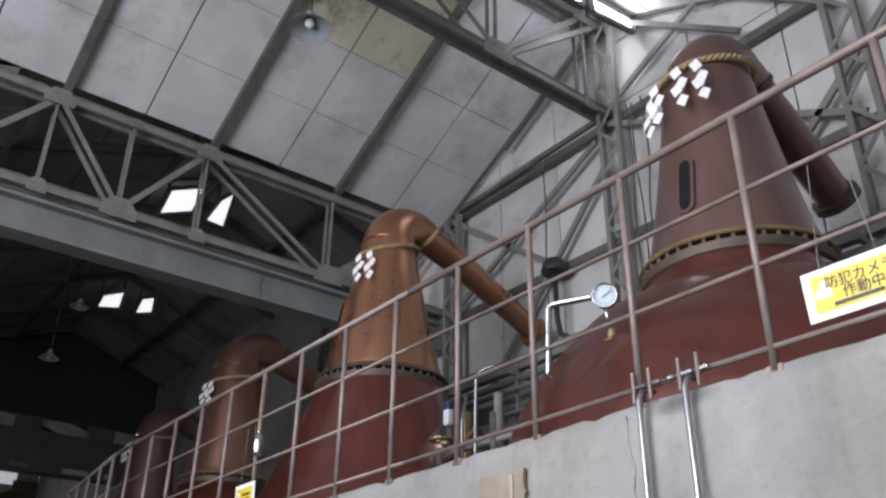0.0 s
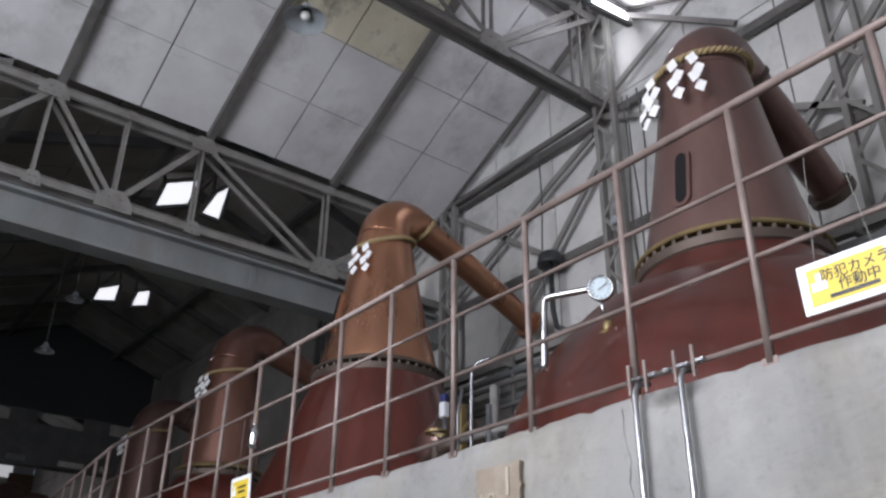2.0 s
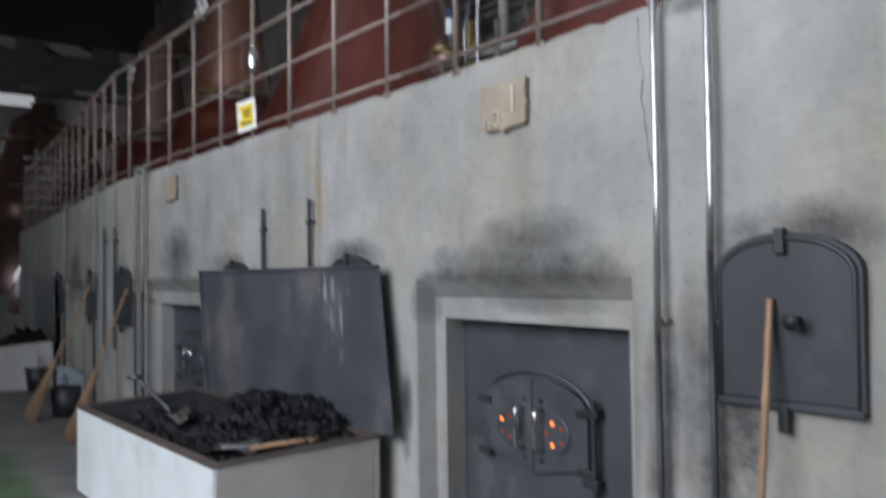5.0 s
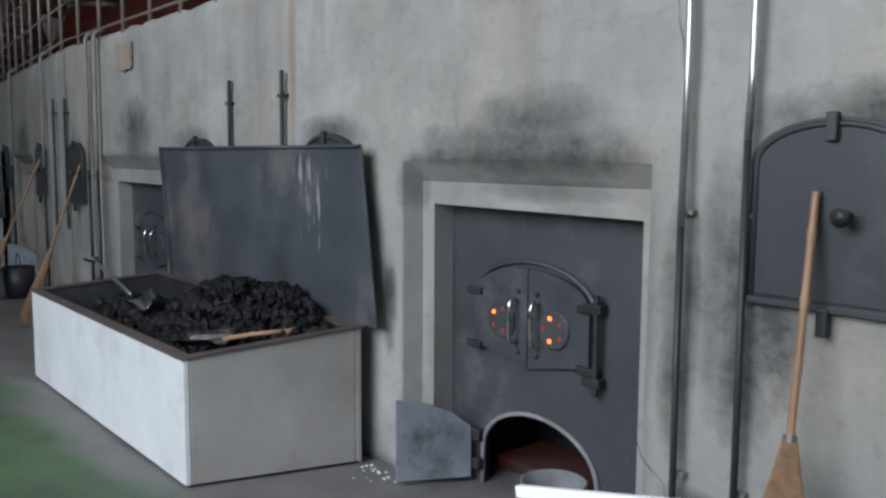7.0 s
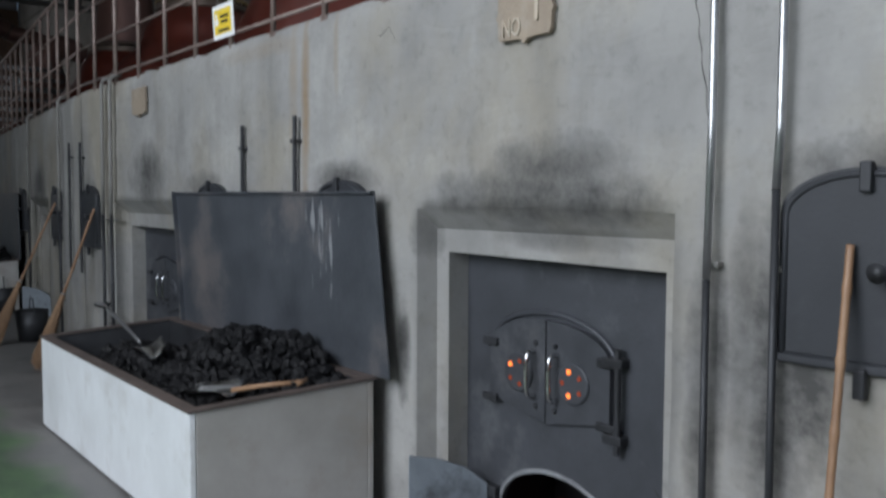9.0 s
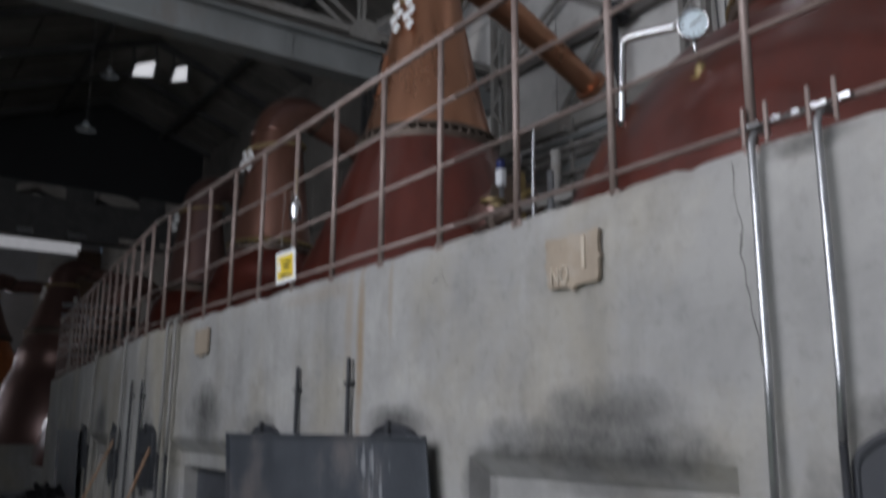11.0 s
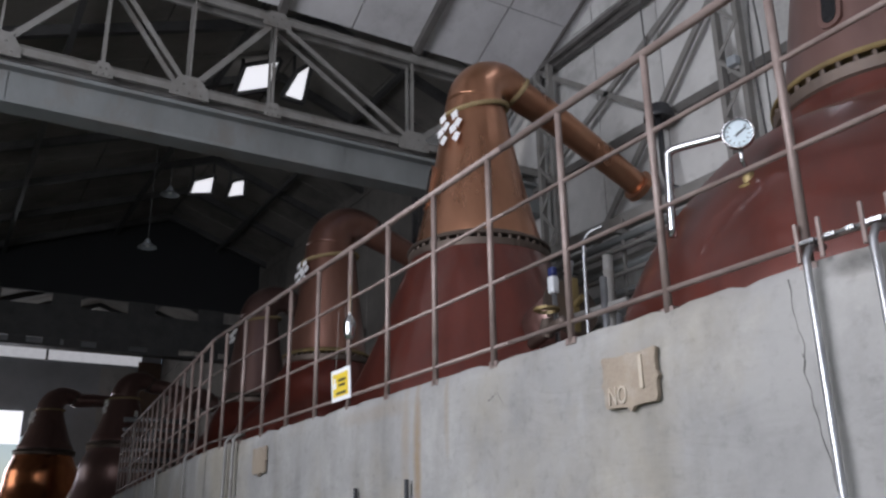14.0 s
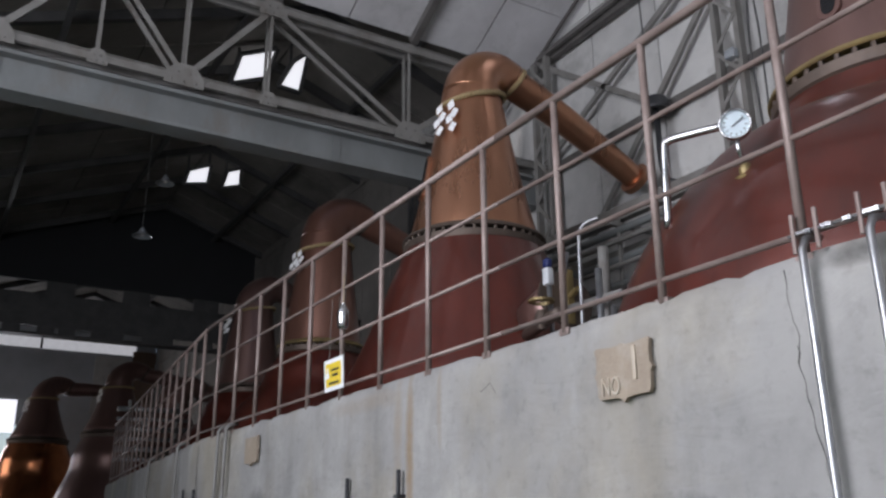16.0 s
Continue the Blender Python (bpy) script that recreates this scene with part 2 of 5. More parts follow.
LIDSHEET = lid_sheet()
RENDER = stained_plaster()
FLOOR = floor_paint()
PANEL = mat("ceiling_board", (0.68, 0.675, 0.69), 0.8, 0, (0.47, 0.465, 0.475), 0.8, 0.05, 30, (0.25, 0.245, 0.245), 0.75, 0.6, random_v=0.12)
PANEL_OLD = mat("stained_board", (0.58, 0.545, 0.43), 0.85, 0, (0.42, 0.39, 0.3), 1.4, 0.1, 30, (0.15, 0.135, 0.11), 1.3, 1.0)
# brown hall boards; the hall's lack of daylight is painted into the colour too
DIMBOARD = mat("hall_dimmed_board", (0.31, 0.29, 0.268), 0.85, 0, (0.18, 0.168, 0.155), 0.8, 0.1, 30, (0.1, 0.096, 0.09), 0.7, 0.7, random_v=0.2)
WALLBOARD = mat("wall_board", (0.6, 0.6, 0.585), 0.8, 0, (0.42, 0.42, 0.415), 0.9, 0.05, 30, (0.26, 0.255, 0.245), 1.1, 0.7, random_v=0.1)
RAFTERMAT = mat("dull_brown_grey_steel", (0.15, 0.142, 0.135), 0.6, 0.1, (0.07, 0.066, 0.063), 3, 0.1, 60)
STEEL = mat("grey_painted_steel", (0.225, 0.22, 0.21), 0.6, 0.05, (0.155, 0.15, 0.14), 3, 0.1, 60, (0.12, 0.1, 0.085), 2.5, 0.65)
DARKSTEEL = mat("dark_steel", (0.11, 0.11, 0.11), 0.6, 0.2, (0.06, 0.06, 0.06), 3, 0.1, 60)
GIRDER = mat("blue_grey_girder", (0.2, 0.215, 0.218), 0.65, 0.05, (0.135, 0.145, 0.145), 1.8, 0.08, 40, (0.15, 0.135, 0.12), 1.5, 0.75, stretch=(1, 1, 0.5))
RAILMAT = mat("worn_brown_rail_paint", (0.285, 0.225, 0.203), 0.5, 0.25, (0.17, 0.125, 0.112), 5, 0.1, 80, (0.3, 0.27, 0.25), 6, 0.4)
REDPOT = mat("red_brown_pot_copper", (0.15, 0.032, 0.021), 0.38, 0.45, (0.078, 0.021, 0.015), 1.1, 0.06, 3, (0.13, 0.062, 0.05), 1.0, 0.45, stretch=(2.4, 2.4, 0.4), coat=0.65)
REDPOT.node_tree.nodes["Principled BSDF"].inputs["Coat Roughness"].default_value = 0.13
BROWNCOP = mat("dark_oxidised_copper", (0.21, 0.118, 0.1), 0.38, 0.6, (0.135, 0.078, 0.07), 1.3, 0.05, 8, (0.26, 0.16, 0.135), 1.0, 0.5, stretch=(1, 1, 0.25), coat=0.4)
BROWNCOP.node_tree.nodes["Principled BSDF"].inputs["Coat Roughness"].default_value = 0.25
BRIGHTCOP = mat("warm_copper", (0.52, 0.255, 0.15), 0.3, 0.85, (0.36, 0.175, 0.105), 1.5, 0.03, 12, (0.5, 0.29, 0.18), 1.0, 0.5, stretch=(1, 1, 0.3), coat=0.25)
BRIGHTCOP.node_tree.nodes["Principled BSDF"].inputs["Coat Roughness"].default_value = 0.2
REDNECK = mat("red_brown_neck_copper", (0.26, 0.125, 0.09), 0.36, 0.6, (0.16, 0.08, 0.06), 1.4, 0.05, 8, stretch=(1, 1, 0.3), coat=0.3)
SHINECOP = mat("polished_copper", (0.72, 0.28, 0.12), 0.22, 0.95, (0.42, 0.15, 0.07), 1.5)
BRASS = mat("brass", (0.36, 0.27, 0.11), 0.5, 0.6, (0.17, 0.13, 0.075), 5)
ASHDOOR = mat("pale_grey_iron_door", (0.27, 0.31, 0.35), 0.5, 0.2, (0.15, 0.17, 0.195), 4, 0.1, 50, (0.07, 0.075, 0.085), 4.5, 0.85)
BRONZE = mat("tarnished_flange", (0.13, 0.098, 0.078), 0.55, 0.6, (0.09, 0.07, 0.06), 6)
CHROME = mat("polished_steel", (0.62, 0.63, 0.64), 0.2, 1.0, (0.45, 0.45, 0.46), 8, rough_var=0.08)
IRON = mat("blackened_iron", (0.04, 0.042, 0.047), 0.5, 0.35, (0.024, 0.025, 0.028), 3, 0.12, 50, (0.075, 0.075, 0.08), 1.8, 0.4)
DULLSTEEL = mat("dull_galvanised_steel", (0.3, 0.31, 0.32), 0.4, 0.8, (0.2, 0.2, 0.21), 8)
PIPESTEEL = mat("scuffed_bright_conduit", (0.55, 0.56, 0.57), 0.34, 0.9, (0.3, 0.3, 0.31), 6, rough_var=0.12)
IRONFLAT = mat("flat_blackened_iron", (0.04, 0.043, 0.05), 0.55, 0.25, (0.024, 0.026, 0.03), 2.2, 0.06, 50, (0.07, 0.072, 0.078), 2.6, 0.5)
IRONGREY = mat("grey_iron", (0.078, 0.083, 0.096), 0.5, 0.25, (0.044, 0.047, 0.054), 2, 0.08, 50, (0.19, 0.2, 0.21), 1.7, 0.5)
DOORIRON = mat("dusty_door_iron", (0.07, 0.074, 0.085), 0.5, 0.25, (0.04, 0.043, 0.05), 4, 0.1, 50, (0.15, 0.152, 0.16), 3, 0.5)
DUSTIRON = mat("ash_dusted_iron", (0.26, 0.27, 0.28), 0.75, 0.1, (0.13, 0.135, 0.145), 7, 0.15, 50, (0.07, 0.072, 0.08), 4, 0.5)
WHITEMETAL = mat("white_painted_sheet", (0.67, 0.7, 0.73), 0.45, 0, (0.52, 0.54, 0.56), 2.2, 0.06, 9, (0.38, 0.37, 0.355), 3.2, 0.5, stretch=(1, 1, 0.7))
# bin ends and back: brown grime, plus the ends' shade painted into the colour
GRIMYSHADEDWHITE = mat("grimy_shaded_white_sheet", (0.35, 0.342, 0.33), 0.5, 0, (0.245, 0.235, 0.222), 1.9, 0.06, 9, (0.25, 0.225, 0.2), 2.6, 0.7)
COAL = mat("coal", (0.005, 0.005, 0.006), 0.6, 0.0, (0.003, 0.003, 0.004), 14, 0.5, 60, (0.014, 0.014, 0.016), 9, 0.4)
COAL.node_tree.nodes["Principled BSDF"].inputs["Specular IOR Level"].default_value = 0.26
STRAW = mat("straw_rope", (0.42, 0.32, 0.17), 0.85, 0, (0.25, 0.18, 0.09), 40, 0.4, 160)
PAPER = mat("white_paper", (0.82, 0.82, 0.82), 0.75, 0, (0.74, 0.74, 0.75), 8)
SIGNWHITE = mat("white_sign_plate", (0.82, 0.83, 0.84), 0.4, 0, (0.78, 0.79, 0.8), 3)
SIGNYELLOW = mat("yellow_sticker", (0.75, 0.56, 0.05), 0.45, 0, (0.7, 0.5, 0.04), 3)
BLACKINK = mat("black_print", (0.03, 0.03, 0.03), 0.5)
TAN = mat("tan_cast_plate", (0.31, 0.255, 0.195), 0.75, 0, (0.21, 0.17, 0.13), 6, 0.3, 60, (0.36, 0.33, 0.29), 7, 0.5)
TANLIGHT = mat("pale_cast_letters", (0.42, 0.38, 0.32), 0.65, 0, (0.4, 0.33, 0.25), 9)
BAMBOO = mat("bamboo", (0.33, 0.2, 0.115), 0.5, 0, (0.2, 0.11, 0.06), 9, 0.1, 60, (0.13, 0.07, 0.04), 11, 0.6, stretch=(1, 1, 0.3))
BRISTLE = mat("broom_twigs", (0.3, 0.19, 0.11), 0.85, 0, (0.17, 0.1, 0.06), 30, 0.3, 120)
WOOD = mat("worn_wood", (0.36, 0.22, 0.12), 0.6, 0, (0.22, 0.12, 0.07), 9, 0.2, 60, stretch=(1, 8, 8))
GLOW = mat("burning_coal", (0.1, 0.02, 0.01), 0.8, emit=(1.0, 0.22, 0.035), emit_s=3.0)
DULLGLOW = mat("dull_red_ember", (0.08, 0.02, 0.01), 0.8, emit=(1.0, 0.12, 0.02), emit_s=0.25)
EMBER = mat("ember_bed", (0.03, 0.012, 0.01), 0.9, 0, (0.02, 0.01, 0.01), 8, emit=(1.0, 0.13, 0.03), emit_s=0.012)
SKYBRIGHT = mat("clear_skylight", (0.8, 0.82, 0.85), 0.5, 0, emit=(0.9, 0.95, 1.0), emit_s=14.0)
SKYGLASS = mat("frosted_skylight", (0.8, 0.82, 0.85), 0.5, 0, emit=(0.93, 0.97, 1.0), emit_s=0.9)
WINDOWGLOW = mat("daylit_window", (0.8, 0.82, 0.85), 0.5, 0, emit=(0.92, 0.96, 1.0), emit_s=1.2)
GLOWBAND = mat("glowing_pale_band", (0.6, 0.62, 0.65), 0.5, 0, emit=(0.92, 0.96, 1.0), emit_s=0.4)
RIMMAT = mat("rusted_rim", (0.115, 0.088, 0.078), 0.6, 0.2, (0.06, 0.05, 0.046), 5, 0.15, 50)
ENAMEL = mat("grey_enamel", (0.3, 0.33, 0.35), 0.3, 0, (0.24, 0.26, 0.28), 6, coat=0.3)
BULB = mat("white_bulb", (0.85, 0.85, 0.83), 0.25)
DIAL = mat("dial_face", (0.68, 0.8, 0.86), 0.35)
FARWALL = mat("far_blue_grey_wall", (0.5, 0.53, 0.57), 0.8, 0, (0.38, 0.4, 0.43), 0.8, 0.05, 20)
BOARDWOOD = mat("brown_wall_boards", (0.18, 0.12, 0.085), 0.75, 0, (0.11, 0.075, 0.055), 2)

# ---- mesh helpers ----


def link(name, bm, material, parent=None, label="", smooth=False):
    me = bpy.data.meshes.new(name)
    bmesh.ops.recalc_face_normals(bm, faces=bm.faces)
    if smooth:
        for f in bm.faces:
            f.smooth = True
    bm.to_mesh(me)
    bm.free()
    me.materials.append(material)
    ob = new(name, me)
    if parent:
        ob.parent = parent
    if label:
        tagged(ob, label)
    return ob


def part(name, bm, material, parent, label="", smooth=False):
    return link(name, bm, material, parent, label, smooth)


def share(name, me, m, parent=None):
    ob = new(name, me)
    ob.matrix_basis = m
    if parent:
        ob.parent = parent
    return ob


def thing(name, label, category, m=None, group="", kind=""):
    ob = new(name)
    ob.empty_display_size = 0.1
    if m is not None:
        ob.matrix_basis = m
    return tagged(ob, label, category, group, kind)


def box(bm, x0, x1, y0, y1, z0, z1, bevel=0.0, m=None):
    r = bmesh.ops.create_cube(bm, size=1)
    vs = r["verts"]
    for v in vs:
        v.co = Vector((x0 + (v.co.x + 0.5) * (x1 - x0), y0 + (v.co.y + 0.5) * (y1 - y0), z0 + (v.co.z + 0.5) * (z1 - z0)))
        if m is not None:
            v.co = m @ v.co
    if bevel:
        es = {e for v in vs for e in v.link_edges}
        bmesh.ops.bevel(bm, geom=list(es), offset=bevel, segments=2, profile=0.5, affect="EDGES")


def boxbm(*a, **k):
    bm = bmesh.new()
    box(bm, *a, **k)
    return bm


def tube(bm, pts, radii, seg=20, caps=True):
    """Loft round sections along a path."""
    pts = [Vector(p) for p in pts]
    if isinstance(radii, (int, float)):
        radii = [radii] * len(pts)
    rings = []
    up = Vector((0.123, 0.31, 0.94)).normalized()
    d0 = (pts[1] - pts[0]).normalized()
    side = d0.cross(up if abs(d0.dot(up)) < 0.9 else Vector((1, 0.1, 0))).normalized()
    for i, p in enumerate(pts):
        d = (pts[min(i + 1, len(pts) - 1)] - pts[max(i - 1, 0)]).normalized()
        side = (side - d * side.dot(d)).normalized()
        b = d.cross(side)
        rings.append([bm.verts.new(p + radii[i] * (math.cos(2 * math.pi * k / seg) * side + math.sin(2 * math.pi * k / seg) * b)) for k in range(seg)])
    for a, c in zip(rings, rings[1:]):
        for k in range(seg):
            bm.faces.new((a[k], a[(k + 1) % seg], c[(k + 1) % seg], c[k]))
    if caps:
        bm.faces.new(rings[0][::-1])
        bm.faces.new(rings[-1])


def tubebm(pts, r, seg=12):
    bm = bmesh.new()
    tube(bm, pts, r, seg)
    return bm


def lathe(bm, profile, seg=64, x=0.0, y=0.0):
    rings = [[bm.verts.new((x + r * math.cos(2 * math.pi * k / seg), y + r * math.sin(2 * math.pi * k / seg), z)) for k in range(seg)] for r, z in profile]
    for a, c in zip(rings, rings[1:]):
        for k in range(seg):
            bm.faces.new((a[k], a[(k + 1) % seg], c[(k + 1) % seg], c[k]))
    return rings


def lathebm(profile, seg=64):
    bm = bmesh.new()
    lathe(bm, profile, seg)
    return bm


def smooth_line(keys, n):
    """Catmull-Rom points through (r, z) or 3D keys."""
    k = [Vector(p).to_3d() if len(p) == 2 else Vector(p) for p in keys]
    out = []
    for i in range(len(k) - 1):
        p0, p1, p2, p3 = k[max(i - 1, 0)], k[i], k[i + 1], k[min(i + 2, len(k) - 1)]
        for j in range(n):
            t = j / n
            out.append(0.5 * ((2 * p1) + (p2 - p0) * t + (2 * p0 - 5 * p1 + 4 * p2 - p3) * t * t + (3 * p1 - p0 - 3 * p2 + p3) * t ** 3))
    out.append(k[-1])
    return out


def profile(keys, n=8):
    return [(p.x, p.y) for p in smooth_line(keys, n)]


def extrude_outline(bm, outline, y0, y1, bevel=0.0):
    """Prism of an x-z outline between y0 and y1."""
    a = [bm.verts.new((x, y0, z)) for x, z in outline]
    c = [bm.verts.new((x, y1, z)) for x, z in outline]
    bm.faces.new(a)
    bm.faces.new(c[::-1])
    n = len(a)
    for i in range(n):
        bm.faces.new((a[i], a[(i + 1) % n], c[(i + 1) % n], c[i]))
    if bevel:
        es = [e for e in bm.edges if (e.verts[0].co.y == y0) == (e.verts[1].co.y == y0) == True]
        bmesh.ops.bevel(bm, geom=es, offset=bevel, segments=2, profile=0.5, affect="EDGES")


def arch_outline(w, z0, zs, zt, n=14):
    """Segmental-arched door outline: width w, foot z0, spring zs, crown zt."""
    pts = [(-w / 2, z0), (w / 2, z0)]
    for i in range(n + 1):
        a = math.pi * i / n
        pts.append((w / 2 * math.cos(a), zs + (zt - zs) * math.sin(a)))
    return pts


def beam(bm, a, b, w, h=None):
    """Rectangular bar from a to b."""
    a, b = Vector(a), Vector(b)
    h = h or w
    d = (b - a)
    m = Matrix.Translation(a) @ d.to_track_quat("X", "Z").to_matrix().to_4x4()
    box(bm, 0, d.length, -w / 2, w / 2, -h / 2, h / 2, m=m)


def angle_pair(bm, a, b, w, gap=0.09):
    """Two parallel light bars, a built-up truss member."""
    d = (Vector(b) - Vector(a)).normalized()
    o = Vector((1, 0, 0)) * gap
    beam(bm, Vector(a) + o, Vector(b) + o, w * 0.5, w)
    beam(bm, Vector(a) - o, Vector(b) - o, w * 0.5, w)


def stretch_text(parent, name, text, size, material, m, extrude=0.004):
    c = bpy.data.curves.new(name, "FONT")
    c.body, c.size, c.extrude, c.align_x, c.align_y = text, size, extrude, "CENTER", "CENTER"
    c.materials.append(material)
    o = new(name, c)
    o.parent = parent
    o.matrix_basis = m
    return o


BX, BANG = -7.5, -5.4
BEND = Matrix.Translation((BX, 0, 0)) @ Matrix.Rotation(radians(BANG), 4, "Z") @ Matrix.Translation((-BX, 0, 0))
ID = Matrix.Identity(4)
H = 2.7


def along(x):
    """Frame of the furnace wall at x: straight to BX, then turned."""
    return BEND if x < BX else ID


# ---- structure ----
bm = bmesh.new()
bmesh.ops.create_grid(bm, x_segments=90, y_segments=40, size=1)
for v in bm.verts:
    v.co = Vector((-14 + v.co.x * 24, -2 + v.co.y * 11, 0.006 * noise.noise(Vector((v.co.x * 30, v.co.y * 15, 0)))))
tagged(link("floor", bm, FLOOR, smooth=True), "worn concrete floor painted green away from the furnaces", "floor", kind="structure")


FURN = [-1.097, -5.72, -10.4, -15.0]
REC_W, REC_Z = 1.52, 1.617
wall = thing("furnace_wall", "grey cement-rendered furnace wall, sooty over the fire openings", "wall", kind="structure")


def wall_run(x0, x1, m, step=0.07):
    """Uneven rendered wall with its fire openings cut through and a chipped top edge."""
    def cuts(a, b, marks):
        marks = sorted({a, b} | {c for c in marks if a < c < b})
        out = []
        for p, q in zip(marks, marks[1:]):
            k = max(1, round((q - p) / step))
            out += [p + (q - p) * i / k for i in range(k)]
        return out + [b]

    xs = cuts(x0, x1, [c + o for c in FURN for o in (-REC_W / 2, REC_W / 2)])
    zs = cuts(0, H, [REC_Z])
    bm = bmesh.new()
    g = {}

    def vert(i, j):
        if (i, j) not in g:
            x, z = xs[i], zs[j]
            y = 0.016 * noise.noise(Vector((x * 0.9, z * 0.9, 1.3))) + 0.007 * noise.noise(Vector((x * 3.6, z * 3.6, 5)))
            if j == len(zs) - 1:
                z += 0.016 * noise.noise(Vector((x * 3.1, 0, 2))) + 0.05 * min(0, noise.noise(Vector((x * 5.3, 3, 0))) + 0.15)
                y += 0.014
            g[i, j] = bm.verts.new((x, y, z))
        return g[i, j]

    for i in range(len(xs) - 1):
        xm = (xs[i] + xs[i + 1]) / 2
        hole = any(abs(xm - c) < REC_W / 2 for c in FURN)
        for j in range(len(zs) - 1):
            if hole and zs[j + 1] < REC_Z + 0.001:
                continue
            bm.faces.new((vert(i, j), vert(i + 1, j), vert(i + 1, j + 1), vert(i, j + 1))).smooth = True
    rim = [e for e in bm.edges if e.is_boundary]
    r = bmesh.ops.extrude_edge_only(bm, edges=rim)
    for v in [q for q in r["geom"] if isinstance(q, bmesh.types.BMVert)]:
        v.co.y = 0.36
    for f in [q for q in r["geom"] if isinstance(q, bmesh.types.BMFace)]:
        f.smooth = False
    bm.transform(m)
    return bm


part("wall_face", wall_run(BX, 5.5, ID), RENDER, wall)
part("wall_face", wall_run(-18.2, BX, BEND), RENDER, wall)
CRACK = mat("crack", (0.05, 0.048, 0.045), 0.9)
for pts in ([(-0.285, 2.66), (-0.275, 2.52), (-0.255, 2.43), (-0.27, 2.34), (-0.245, 2.2), (-0.225, 2.05), (-0.21, 1.93)], [(-0.27, 2.4), (-0.262, 2.37), (-0.268, 2.33)], [(-0.4, 0.62), (-0.34, 0.5), (-0.26, 0.44), (-0.22, 0.36), (-0.02, 0.4), (0.1, 0.3)], [(0.9, 0.7), (0.86, 0.5), (0.9, 0.3)], [(-2.2, 2.5), (-2.1, 2.53), (-2.05, 2.46)]):
    line = []
    for (xa, za), (xb, zb_) in zip(pts, pts[1:]):
        for k in range(6):
            u = k / 6
            x, z = xa + (xb - xa) * u, za + (zb_ - za) * u
            x, z = x + 0.012 * noise.noise(Vector((x * 20, z * 20, 3))), z + 0.012 * noise.noise(Vector((x * 20, z * 20, 9)))
            line.append((x, 0.016 * noise.noise(Vector((x * 0.9, z * 0.9, 1.3))) + 0.007 * noise.noise(Vector((x * 3.6, z * 3.6, 5))), z))
    bm = bmesh.new()
    tube(bm, line, [0.0022 * (0.5 + abs(noise.noise(Vector(p) * 7))) for p in line], 5)
    part("crack", bm, CRACK, wall)
deck = bmesh.new()
box(deck, BX, 5.5, 0.9, 5.0, 0, 2.52)
box(deck, -18.2, BX, 0.9, 5.0, 0, 2.52, m=BEND)
box(deck, BX, 5.5, 0.365, 0.9, 2.4, 2.52)
box(deck, -18.2, BX, 0.365, 0.9, 2.4, 2.52, m=BEND)
tagged(link("furnace_deck", deck, RENDER), "flat cement deck round the stills, above the furnaces", "deck", kind="structure")


def surround(cx, m):
    """Splayed lintel and jambs of a fire opening."""
    bm = bmesh.new()
    o, zt = REC_W / 2, REC_Z
    i1, z1 = o - 0.035, zt - 0.1
    i2, z2 = 0.645, zt - 0.212
    rings = [[(-o, 0), (-o, zt), (o, zt), (o, 0)], [(-i1, 0), (-i1, z1), (i1, z1), (i1, 0)], [(-i2, 0), (-i2, z2), (i2, z2 - 0.01), (i2, 0)], [(-i2, 0), (-i2, z2), (i2, z2 - 0.01), (i2, 0)]]
    ys = [0.0, 0.1, 0.11, 0.26]
    vs = []
    for r, y in zip(rings, ys):
        vs.append([bm.verts.new((cx + x, y, z)) for x, z in r])
    for a, c in zip(vs, vs[1:]):
        for k in range(3):
            bm.faces.new((a[k], a[k + 1], c[k + 1], c[k]))
    bm.transform(m)
    return part("opening_surround", bm, RENDER, wall, "splayed render surround")


for c in FURN:
    surround(c, along(c))

# building shell
YB, YF, XE, XW = 5.2, -8.2, 8.7, -34.0
RIDGE0, PERIOD, ZR, ZV = -4.4, 7.8, 10.78, 8.82


def roof_z(x):
    u = ((x - RIDGE0) / (PERIOD / 2)) % 2
    u = u if u <= 1 else 2 - u
    return ZR - (ZR - ZV) * u


